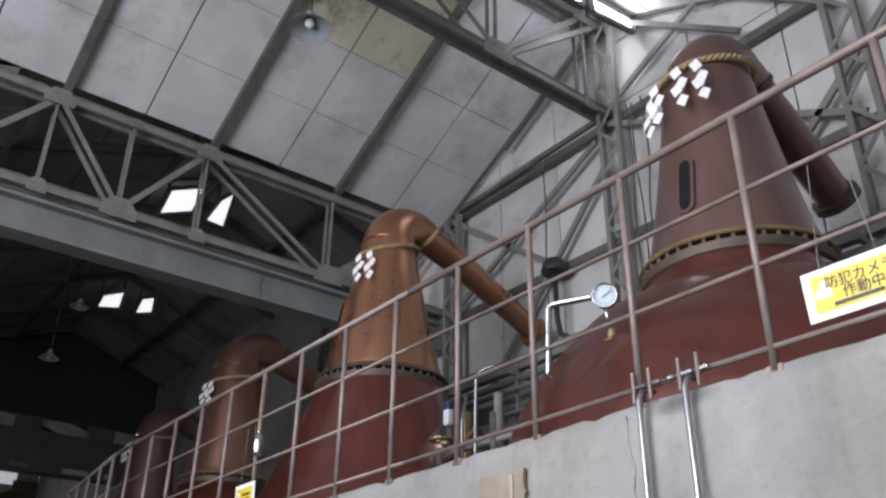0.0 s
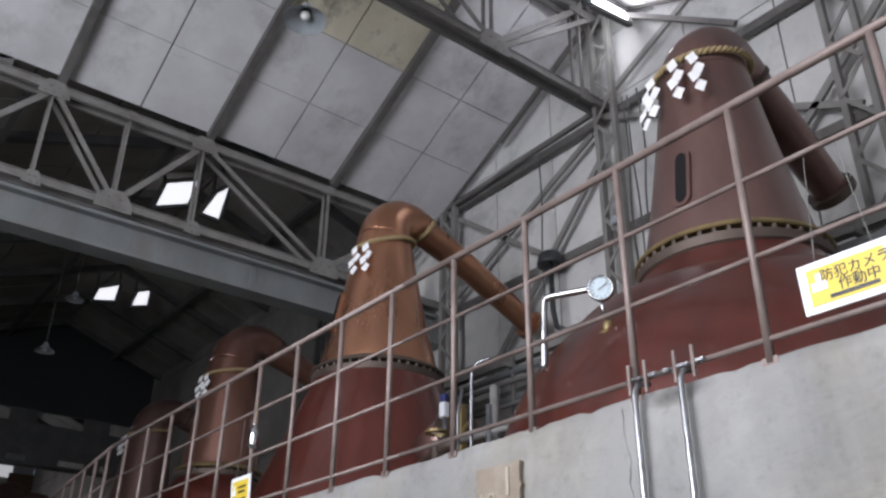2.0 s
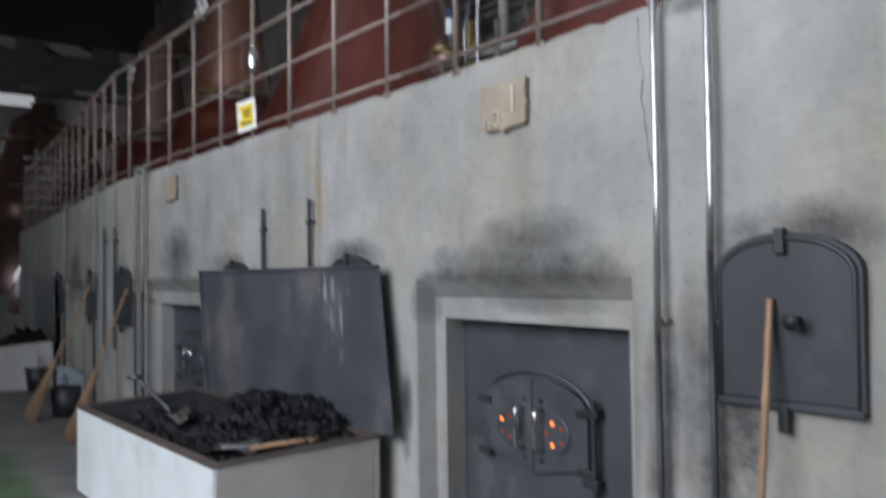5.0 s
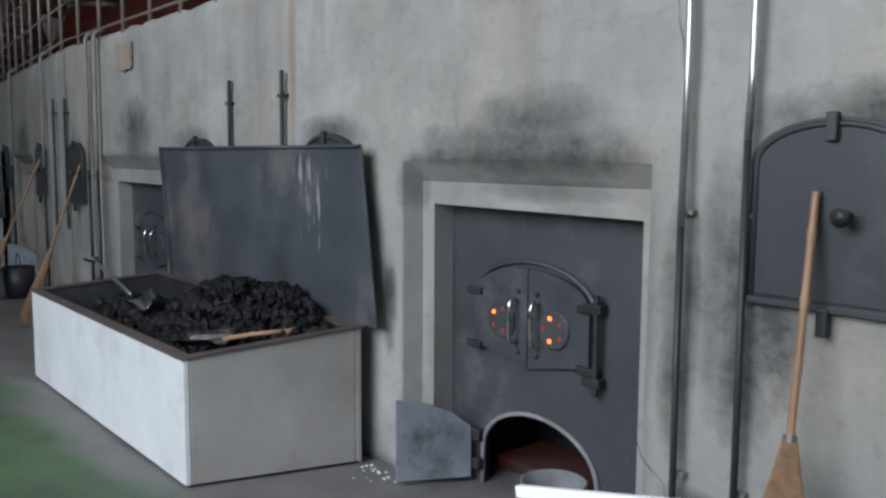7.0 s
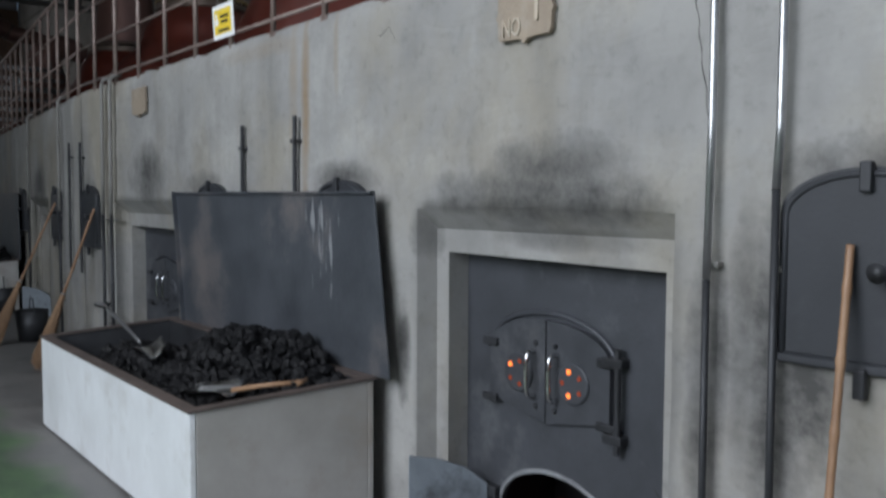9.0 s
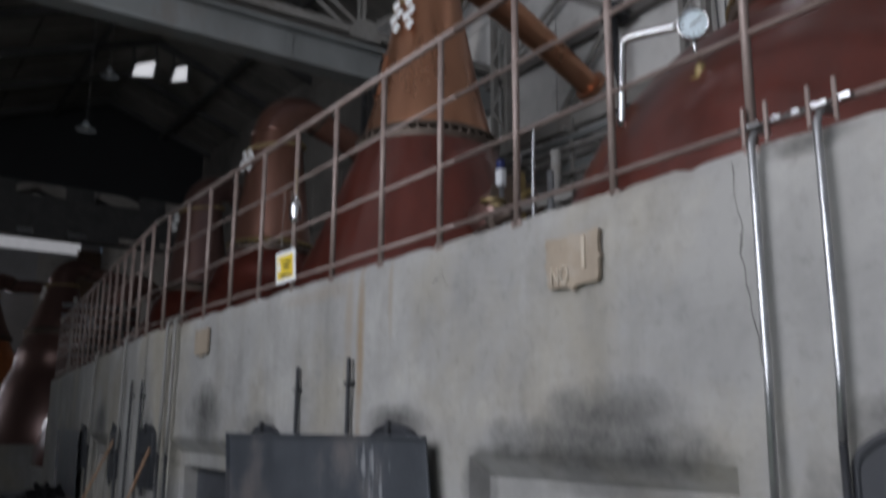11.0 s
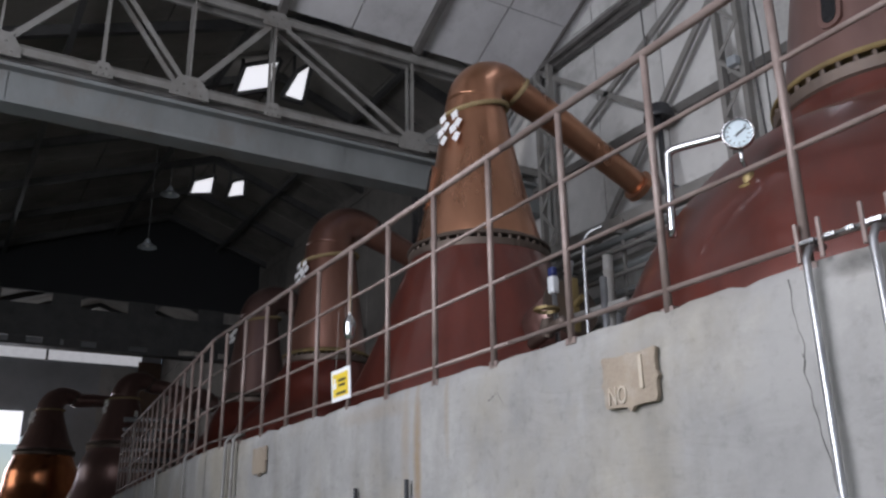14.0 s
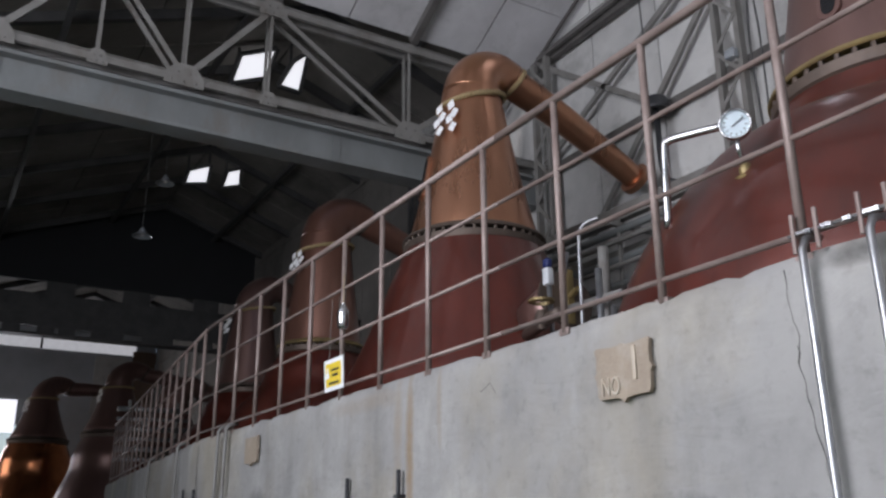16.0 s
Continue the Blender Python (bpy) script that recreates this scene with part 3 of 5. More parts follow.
roof = thing("ceiling", "gabled roof lining of pale square boards with dark cover strips", "ceiling", kind="structure")
nodes_x = [XE] + [RIDGE0 + 3.9 * k for k in range(3, -8, -1)]
nodes_x = [x for x in nodes_x if x >= -8.5]
for a, b in zip(nodes_x, nodes_x[1:]):
    bm, old = bmesh.new(), bmesh.new()
    za, zb = roof_z(a), roof_z(b)
    n, step = 4, 1.065
    if a - b < 0.3:
        continue
    for i in range(n):
        y = 0.83 - 9 * 1.065
        while y < YB:
            x0, x1 = a + (b - a) * i / n, a + (b - a) * (i + 1) / n
            g = 0.012
            y1 = min(y + step, YB + 0.1)
            zs = [za + (zb - za) * i / n, za + (zb - za) * (i + 1) / n]
            tgt = old if -8.4 < b < -8 and i in (0, 1) and 0.8 < y < 2.9 else bm
            low = [tgt.verts.new(p) for p in ((x0 - g, y + g, zs[0]), (x1 + g, y + g, zs[1]), (x1 + g, y1 - g, zs[1]), (x0 - g, y1 - g, zs[0]))]
            top = [tgt.verts.new(v.co + Vector((0, 0, 0.05))) for v in low]
            tgt.faces.new(low)
            tgt.faces.new(top[::-1])
            for k in range(4):
                tgt.faces.new((low[k], top[k], top[(k + 1) % 4], low[(k + 1) % 4]))
            y += step
    part("lining_boards", bm, PANEL, roof)
    if len(old.verts):
        part("lining_boards", old, PANEL_OLD, roof, "yellowed water-stained boards")
    else:
        old.free()
    cover = bmesh.new()
    for v in ((a, YF, za + 0.07), (b, YF, zb + 0.07), (b, YB + 0.2, zb + 0.07), (a, YB + 0.2, za + 0.07)):
        cover.verts.new(v)
    cover.verts.ensure_lookup_table()
    cover.faces.new(cover.verts)
    r = bmesh.ops.extrude_face_region(cover, geom=list(cover.faces))
    for v in [e for e in r["geom"] if isinstance(e, bmesh.types.BMVert)]:
        v.co.z += 0.1
    part("roof_deck", cover, DARKSTEEL, roof)
# rafters down the slopes
for a, b in zip(nodes_x, nodes_x[1:]):
    if a - b < 0.3:
        continue
    y = 0.83 - 4 * 2.13
    while y < YB:
        bm = bmesh.new()
        w = 0.11 if y < 5 else 0.04
        beam(bm, (a, y, roof_z(a) - w * 0.55), (b, y, roof_z(b) - w * 0.55), w, w * 1.27)
        tagged(link("rafter", bm, RAFTERMAT), "grey painted steel rafter under the roof lining", "rafter", "rafters", "structure")
        y += 2.13


# the long dark hall beyond the truss: its ridge runs along x
YRIDGE, ZRIDGE, PITCH = 2.4, 10.5, 0.36


def hall_z(y):
    return ZRIDGE - PITCH * abs(y - YRIDGE)


hall = thing("ceiling", "gabled lining of brown boards over the long hall, its dimness put into the colour", "ceiling", kind="structure")
for y0, y1 in ((YRIDGE, YB + 0.2), (YRIDGE, YF)):
    bm = bmesh.new()
    n = max(2, round(abs(y1 - y0) / 1.3))
    x = XT_WALL = -8.5
    while x > XW:
        for i in range(n):
            ya, yb_ = y0 + (y1 - y0) * i / n, y0 + (y1 - y0) * (i + 1) / n
            low = [bm.verts.new(p) for p in ((x - 0.02, ya + 0.02 * (1 if y1 > y0 else -1), hall_z(ya)), (x - 1.08, ya + 0.02 * (1 if y1 > y0 else -1), hall_z(ya)), (x - 1.08, yb_, hall_z(yb_)), (x - 0.02, yb_, hall_z(yb_)))]
            top = [bm.verts.new(v.co + Vector((0, 0, 0.05))) for v in low]
            bm.faces.new(low)
            bm.faces.new(top[::-1])
            for k in range(4):
                bm.faces.new((low[k], top[k], top[(k + 1) % 4], low[(k + 1) % 4]))
        x -= 1.1
    part("lining_boards", bm, DIMBOARD, hall)
    bm = bmesh.new()
    vs = [bm.verts.new(p) for p in ((-8.5, y0, hall_z(y0) + 0.08), (XW, y0, hall_z(y0) + 0.08), (XW, y1, hall_z(y1) + 0.08), (-8.5, y1, hall_z(y1) + 0.08))]
    up = [bm.verts.new(v.co + Vector((0, 0, 0.1))) for v in vs]
    bm.faces.new(vs)
    bm.faces.new(up[::-1])
    for k in range(4):
        bm.faces.new((vs[k], up[k], up[(k + 1) % 4], vs[(k + 1) % 4]))
    part("roof_deck", bm, DARKSTEEL, hall)
    # hall rafters and purlins: the darker steel colour stands for the dim light
    for x in np.arange(-10.6, XW, -2.2):
        bm = bmesh.new()
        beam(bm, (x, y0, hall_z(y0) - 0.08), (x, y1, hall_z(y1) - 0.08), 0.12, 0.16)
        tagged(link("rafter", bm, DARKSTEEL), "steel rafter of the hall, dimness put into its dark colour", "rafter", "hall rafters", "structure")
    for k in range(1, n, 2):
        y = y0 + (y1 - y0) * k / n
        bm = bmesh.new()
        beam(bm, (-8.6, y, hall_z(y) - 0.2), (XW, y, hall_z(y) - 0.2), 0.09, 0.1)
        tagged(link("purlin", bm, DARKSTEEL), "steel purlin of the hall, dimness put into its dark colour", "purlin", "hall purlins", "structure")
bm = bmesh.new()
for x in (-8.56, -8.5):
    vs = [bm.verts.new((x, y, z)) for y, z in ((YF, hall_z(YF)), (-1.9, hall_z(-1.9)), (-1.9, 8.85), (YF, 8.85))]
    bm.faces.new(vs if x == -8.5 else vs[::-1])
tagged(link("gable_board", bm, DIMBOARD), "brown boarding above the hall roof, the hall's dimness put into its colour", "wall", kind="structure")
# dark gable wall deep in the hall, over a slotted beam
XG = -22.0
bm = bmesh.new()
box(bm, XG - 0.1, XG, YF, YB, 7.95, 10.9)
tagged(link("wall_gable", bm, mat("near_black_boards", (0.025, 0.027, 0.03), 0.8, 0, (0.015, 0.016, 0.018), 1.0)), "black boarded gable deep in the hall", "wall", kind="structure")
cb = thing("crane_beam", "dark slotted steel beam across the far hall", "beam")
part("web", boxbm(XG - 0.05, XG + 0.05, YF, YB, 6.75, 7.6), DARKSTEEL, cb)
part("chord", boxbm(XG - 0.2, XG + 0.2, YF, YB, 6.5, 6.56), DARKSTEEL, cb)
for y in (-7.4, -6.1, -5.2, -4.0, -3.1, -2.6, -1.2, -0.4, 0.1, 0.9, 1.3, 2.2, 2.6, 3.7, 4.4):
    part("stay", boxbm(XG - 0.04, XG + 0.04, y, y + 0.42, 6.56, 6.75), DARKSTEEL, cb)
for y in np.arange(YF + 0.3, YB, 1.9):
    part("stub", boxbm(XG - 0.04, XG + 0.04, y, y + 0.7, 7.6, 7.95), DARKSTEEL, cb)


def gusset(bm, x, y, z, w, h):
    out = [(-w * 0.5, -h * 0.5), (w * 0.5, -h * 0.5), (w * 0.5, -h * 0.1), (w * 0.25, h * 0.5), (-w * 0.25, h * 0.5), (-w * 0.5, -h * 0.1)]
    a = [bm.verts.new((x + 0.13, y + p, z + q)) for p, q in out]
    c = [bm.verts.new((x + 0.145, y + p, z + q)) for p, q in out]
    bm.faces.new(a)
    bm.faces.new(c[::-1])
    for i in range(6):
        bm.faces.new((a[i], a[(i + 1) % 6], c[(i + 1) % 6], c[i]))
    for p, q in ((-0.3, -0.3), (0, -0.3), (0.3, -0.3), (-0.15, 0.1), (0.15, 0.1)):
        bmesh.ops.create_icosphere(bm, subdivisions=1, radius=0.016, matrix=Matrix.Translation((x + 0.148, y + p * w, z + q * h)))


def truss(x, zb, zt, material, label):
    t = thing("roof_truss", label, "truss", group="roof trusses")
    for z, nm in ((zb, "bottom_chord"), (zt, "top_chord")):
        for o in (-0.1, 0.1):
            part(nm, boxbm(x + o - 0.025, x + o + 0.025, YF, YB, z - 0.05, z + 0.05), material, t)
        part("cover_plate", boxbm(x - 0.14, x + 0.14, YF, YB, z + 0.052, z + 0.067), material, t)
    low = [-6.9, -4.7, -2.5, -0.33, 2.9]
    high = [-5.8, -3.6, -1.36, 0.77, 4.6]
    for y in low + high:
        bm = bmesh.new()
        angle_pair(bm, (x, y, zb), (x, y, zt), 0.055, 0.08)
        part("vertical", bm, material, t)
    for a, c, w in zip(low, high, (0.05, 0.05, 0.05, 0.05, 0.06)):
        bm = bmesh.new()
        beam(bm, (x + 0.08, a, zb + 0.02), (x + 0.08, c, zt - 0.02), 0.05, w + 0.03)
        part("diagonal", bm, material, t)
    for a, c in zip(high, low[1:]):
        bm = bmesh.new()
        angle_pair(bm, (x, a, zt - 0.02), (x, c, zb + 0.02), 0.06, 0.12)
        part("diagonal", bm, material, t)
    for y in low:
        bm = bmesh.new()
        gusset(bm, x, y, zb + 0.04, 0.5, 0.3)
        part("gusset_plate", bm, material, t)
        bm = bmesh.new()
        gusset(bm, x, y, zt, 0.2, 0.14)
        part("gusset_plate", bm, material, t)
    for y in high:
        bm = bmesh.new()
        gusset(bm, x, y, zt - 0.02, 0.4, 0.24)
        part("gusset_plate", bm, material, t)
        bm = bmesh.new()
        gusset(bm, x, y, zb, 0.24, 0.2)
        part("gusset_plate", bm, material, t)
    return t


XT = -8.4
truss(XT, 7.2, 8.6, STEEL, "grey steel lattice truss with riveted gusset plates")
truss(RIDGE0, 8.95, 10.55, RAFTERMAT, "grey steel lattice truss under the ridge")
for x, material in ((XT, GIRDER),):
    gd = thing("girder", "blue-grey riveted steel girder under the truss", "girder", kind="structure")
    part("web", boxbm(x - 0.03, x + 0.03, YF, YB, 6.56, 6.96), material, gd)
    part("flange", boxbm(x - 0.16, x + 0.16, YF, YB, 6.96, 7.01), material, gd)
    part("flange", boxbm(x - 0.16, x + 0.16, YF, YB, 6.51, 6.56), material, gd)
    for y in np.arange(YF + 1.6, YB, 4.2):
        part("stiffener", boxbm(x + 0.03, x + 0.045, y - 0.05, y + 0.05, 6.57, 6.95), material, gd)

# back wall of boards
back = thing("wall_back", "pale boarded wall behind the stills", "wall", kind="structure")
bm = bmesh.new()
box(bm, XW, XE, YB + 0.1, YB + 0.3, 0, 11.4)
part("wall_core", bm, DARKSTEEL, back)
board_bm = boxbm(-1.29, -0.012, YB + 0.05, YB + 0.105, 0.01, 1.11)
board_mesh = bpy.data.meshes.new("wall_board")
board_bm.to_mesh(board_mesh)
board_bm.free()
board_mesh.materials.append(WALLBOARD)
for i in range(16):
    for j in range(8):
        share("wall_board", board_mesh, Matrix.Translation((XE - 1.3 * i, 0, 2.5 + 1.12 * j)), back)
# the same wall carried on in darker boards that stand for the hall's dimness
bm = bmesh.new()
x = -12.1
while x > XW:
    for j in range(8):
        box(bm, x - 1.29, x - 0.012, YB + 0.05, YB + 0.105, 2.51 + 1.12 * j, 3.61 + 1.12 * j)
    x -= 1.3
part("wall_boards", bm, DIMBOARD, back)
# near end wall and front wall with their openings
for name, pieces in (("wall_near", [((XE, XE + 0.3, -0.6, YB, 0, 11.4)), (XE, XE + 0.3, YF, -5.8, 0, 11.4), (XE, XE + 0.3, -5.8, -0.6, 7.1, 11.4), (XE, XE + 0.3, -5.8, -0.6, 0, 2.9)]), ("wall_front", [(3.4, XE, YF - 0.3, YF, 0, 12.4), (-27.5, -4.4, YF - 0.3, YF, 0, 12.4), (-4.4, 3.4, YF - 0.3, YF, 8.2, 12.4), (-4.4, 3.4, YF - 0.3, YF, 0, 2.5), (XW, -32.5, YF - 0.3, YF, 0, 12.4), (-32.5, -27.5, YF - 0.3, YF, 7.0, 12.4), (-32.5, -27.5, YF - 0.3, YF, 0, 3.0)]), ("wall_far", [(XW - 0.3, XW, YF, YB, 0, 3.7), (XW - 0.3, XW, YF, YB, 5.5, 11.4), (XW - 0.3, XW, 1.6, YB, 3.7, 5.5), (XW - 0.3, XW, YF, -3.6, 3.7, 5.5)])):
    bm = bmesh.new()
    for p in pieces:
        box(bm, *p)
    tagged(link(name, bm, FARWALL if name == "wall_far" else WALLBOARD), "plain rendered hall wall with window openings", "wall", kind="structure")
# far windows, glowing with the daylight outside, and a pale wall band
fw = thing("window_far", "row of bright high windows and a pale band made to glow in the far wall", "window", kind="structure")
# first entry is no window: a pale band given a weak glow for brightness
for y0, y1, z0, z1 in ((-2.6, 4.4, 8.42, 8.86), (-2.6, 0.4, 9.9, 11.0), (1.4, 3.4, 9.9, 11.0), (4.3, 5.1, 9.9, 11.0), (-1.5, 0.35, 5.2, 6.4)):
    part("pane", boxbm(XW + 0.01, XW + 0.03, y0, y1, z0, z1), WINDOWGLOW if z0 < 6 or z0 > 9 else GLOWBAND, fw)
    part("window_frame", boxbm(XW + 0.03, XW + 0.07, (y0 + y1) / 2 - 0.04, (y0 + y1) / 2 + 0.04, z0, z1), DARKSTEEL, fw)
part("panel", boxbm(XW + 0.02, XW + 0.08, 2.9, 4.2, 6.0, 8.3), WALLBOARD, fw, "pale board panel")
part("panel", boxbm(XW + 0.02, XW + 0.08, 4.3, 5.2, 6.0, 8.6), BOARDWOOD, fw, "brown boarded panel")

# skylights at the ridges
LIGHTS = [
    (-3.65, -0.3, ((3.2, 9.68), (3.65, 10.13), (4.0, 10.15), (3.85, 9.78))),
    (-3.65, -0.3, ((4.0, 9.73), (4.1, 10.18), (5.1, 10.33), (4.9, 9.93))),
    (-12.0, 0.4, ((1.41, 9.96), (2.06, 10.22), (1.95, 9.68), (1.31, 9.44))),
    (-12.0, 0.4, ((2.39, 10.08), (2.66, 10.33), (2.63, 9.6), (2.2, 9.62))),
    (-17.2, 0.5, ((1.9, 9.75), (2.38, 9.95), (2.38, 9.54), (1.84, 9.44))),
    (-17.2, 0.5, ((2.79, 9.9), (3.11, 10.02), (3.16, 9.64), (2.73, 9.52))),
]
for x, lean, quad in LIGHTS:
    sl = thing("skylight", "bright frosted roof light in a dark steel frame", "skylight", group="roof lights")
    bm = bmesh.new()
    zm = sum(z for _, z in quad) / 4
    lo = [bm.verts.new((x + lean * (z - zm), y, z)) for y, z in quad]
    up = [bm.verts.new(v.co + Vector((-0.02, 0, 0.01))) for v in lo]
    bm.faces.new(lo)
    bm.faces.new(up[::-1])
    for k in range(4):
        bm.faces.new((lo[k], up[k], up[(k + 1) % 4], lo[(k + 1) % 4]))
    part("pane", bm, SKYBRIGHT if x > -8 else SKYGLASS, sl)
    for (y0, z0), (y1, z1) in zip(quad, quad[1:] + quad[:1]):
        bm = bmesh.new()
        beam(bm, (x + lean * (z0 - zm), y0, z0), (x + lean * (z1 - zm), y1, z1), 0.07, 0.07)
        part("frame", bm, DARKSTEEL, sl)
    for y0, z0 in quad[:2]:
        bm = bmesh.new()
        beam(bm, (x, y0, z0), (x - 0.05, y0, (roof_z(x) if x > -8 else hall_z(y0)) + 0.05), 0.05, 0.05)
        part("hanger", bm, DARKSTEEL, sl)


def lattice_column(x, z1, y=YB - 0.2, material=STEEL):
    c = thing("lattice_column", "grey steel lattice column against the back wall", "column", group="wall columns")
    for o in (-0.16, 0.16):
        part("chord", boxbm(x + o - 0.035, x + o + 0.035, y - 0.05, y + 0.05, 2.5, z1), material, c)
    z, s = 2.6, 1
    bm = bmesh.new()
    while z < z1 - 0.4:
        beam(bm, (x - 0.16 * s, y - 0.055, z), (x + 0.16 * s, y - 0.055, z + 0.38), 0.012, 0.05)
        z, s = z + 0.38, -s
    part("lacing", bm, material, c)
    return c


# the column past the truss gets a darker copy of the grey, for shade
for x in (-0.9, -4.28, -7.85, -11.9):
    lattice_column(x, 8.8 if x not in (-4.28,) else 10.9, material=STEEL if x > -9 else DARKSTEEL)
lattice_column(3.0, 8.8)
# wall girts and bracing
for z in (6.95, 8.85):
    bm = bmesh.new()
    box(bm, -12, XE, YB - 0.12, YB - 0.02, z - 0.06, z + 0.06)
    tagged(link("wall_girt", bm, RAFTERMAT), "grey steel rail along the back wall", "girt", kind="structure")
for a, b in (((-7.9, 8.9), (-5.3, 7.0)), ((-7.0, 5.7), (-4.5, 8.3)), ((-7.9, 7.2), (-4.6, 8.8)), ((-4.4, 9.0), (-0.9, 7.2)), ((-2.5, 6.4), (-0.4, 8.4)), ((-4.4, 9.2), (-2.4, 10.2)), ((-2.7, 10.3), (-1.0, 8.8)), ((-11.6, 7.2), (-8.2, 9.0))):
    bm = bmesh.new()
    beam(bm, (a[0], YB - 0.14, a[1] - 0.15), (b[0], YB - 0.14, b[1] - 0.15), 0.05, 0.085)
    tagged(link("wall_brace", bm, STEEL), "grey steel diagonal brace on the back wall", "brace", group="wall braces")
# diagonals between the ridge truss and the columns
for a, b in (((-4.3, 5.0, 10.7), (-2.1, 5.0, 8.95)), ((-4.3, 5.0, 10.7), (-6.5, 5.0, 9.5)), ((-4.3, 3.0, 8.95), (-4.3, 5.0, 10.6)), ((-4.3, 5.0, 8.95), (-7.9, 5.0, 8.85))):
    bm = bmesh.new()
    beam(bm, a, b, 0.06, 0.075)
    tagged(link("roof_brace", bm, RAFTERMAT), "grey steel angle brace below the roof", "brace", group="roof braces")

# pipe rack on the back wall
rack = thing("pipe_rack", "grey steel rack with bundled condenser pipes behind the stills", "pipe rack")
part("beam", boxbm(-9.5, 6, 4.5, 4.62, 5.41, 5.59), STEEL, rack)
part("beam", boxbm(-9.5, 6, 4.9, 5.0, 5.1, 5.22), STEEL, rack)
for i, (y, z, r) in enumerate(((4.5, 5.45, 0.05), (4.4, 5.28, 0.035), (4.55, 5.1, 0.06), (4.35, 4.95, 0.03), (4.5, 4.78, 0.045), (4.4, 4.6, 0.03), (4.55, 4.4, 0.05))):
    part("pipe", tubebm([(-9.5, y, z - 0.2), (-4, y - 0.02, z - 0.18), (6, y, z - 0.2)], r, 10), STEEL if i % 2 else GIRDER, rack, smooth=True)
for x in np.arange(-9, 6, 1.6):
    part("bracket", boxbm(x - 0.03, x + 0.03, 4.3, 5.15, 5.3, 5.36), STEEL, rack)
    part("hanger", boxbm(x - 0.02, x + 0.02, 4.45, 4.49, 4.1, 5.5), STEEL, rack)

# cables hanging down beside the tall column
for x, y, z1, sag in ((-3.86, 4.86, 5.9, 0.03), (-3.8, 4.9, 5.6, -0.02), (-3.62, 4.88, 5.55, 0.04), (-5.6, 4.95, 5.5, 0.02)):
    cable = thing("cable", "thin grey cable hanging down the back wall", "cable", None, "wall cables")
    part("run", tubebm(smooth_line([(x, y, 8.8), (x + sag, y, 7.9), (x - sag, y, 7.0), (x, y, z1)], 5), 0.012, 6), DARKSTEEL, cable, smooth=True)
lb = thing("junction_box", "small pale junction box on the tall column", "box", Matrix.Translation((-4.16, 4.9, 7.0)))
part("case", boxbm(-0.09, 0.05, -0.06, 0.04, -0.06, 0.06, bevel=0.02), ENAMEL, lb)

# pale pipes racked behind the far end of the rail
ps = thing("pipe_stack", "rack of pale steel pipes beyond the end of the rail", "pipe rack")
for o in (1.25, 2.25):
    part("upright", boxbm(-17.75, -17.68, o - 0.03, o + 0.03, 2.5, 4.45), STEEL, ps)
for k in range(6):
    part("pipe", tubebm([(-17.65, 1.0, 3.2 + 0.21 * k), (-17.65, 2.5, 3.22 + 0.21 * k)], 0.055 if k % 2 else 0.04, 10), DULLSTEEL, ps, smooth=True)

# enamel pendant lamps
def pendant(x, y, z, top, k=1.0):
    p = thing("pendant_lamp", "grey enamelled industrial pendant lamp, unlit", "lamp", Matrix.Translation((x, y, z)) @ Matrix.Diagonal((k, k, k, 1)), "hall lamps")
    part("shade", lathebm(profile([(0.03, 0.26), (0.07, 0.22), (0.11, 0.12), (0.24, 0.03), (0.27, 0.0), (0.26, 0.003), (0.22, 0.035), (0.09, 0.12), (0.05, 0.2)], 5), 32), ENAMEL, p, smooth=True)
    bm = bmesh.new()
    bmesh.ops.create_uvsphere(bm, u_segments=16, v_segments=10, radius=0.065, matrix=Matrix.Translation((0, 0, 0.08)))
    part("bulb", bm, BULB, p, smooth=True)
    part("rod", tubebm([(0, 0, 0.2), (0, 0, (top - z) / k)], 0.012, 8), DARKSTEEL, p)


pendant(-5.4, 0.75, 8.93, 10.2)
pendant(-14.0, 0.745, 8.04, 9.9, 0.65)
pendant(-14.0, 0.43, 6.93, 9.75, 0.65)
# bell-shaped siren on the wall behind
si = thing("siren", "black dished siren on a curved bracket", "siren", Matrix.Translation((-5.42, 4.9, 6.83)))
part("dish", lathebm(profile([(0.02, 0.2), (0.14, 0.16), (0.19, 0.04), (0.19, -0.02), (0.16, -0.02), (0.1, 0.02), (0.02, 0.02)], 4), 24), IRON, si, smooth=True)
part("stem", tubebm([(0, 0, 0), (0, 0, -0.7), (0.05, 0, -0.95), (0.2, 0, -1.05)], 0.04, 10), IRON, si, smooth=True)

# ---- pot stills ----
bolt_bm = bmesh.new()
bmesh.ops.create_cone(bolt_bm, cap_ends=True, segments=6, radius1=0.02, radius2=0.018, depth=0.05)
bolt_mesh = bpy.data.meshes.new("bolt")
bolt_bm.to_mesh(bolt_mesh)
bolt_bm.free()
bolt_mesh.materials.append(BRONZE)


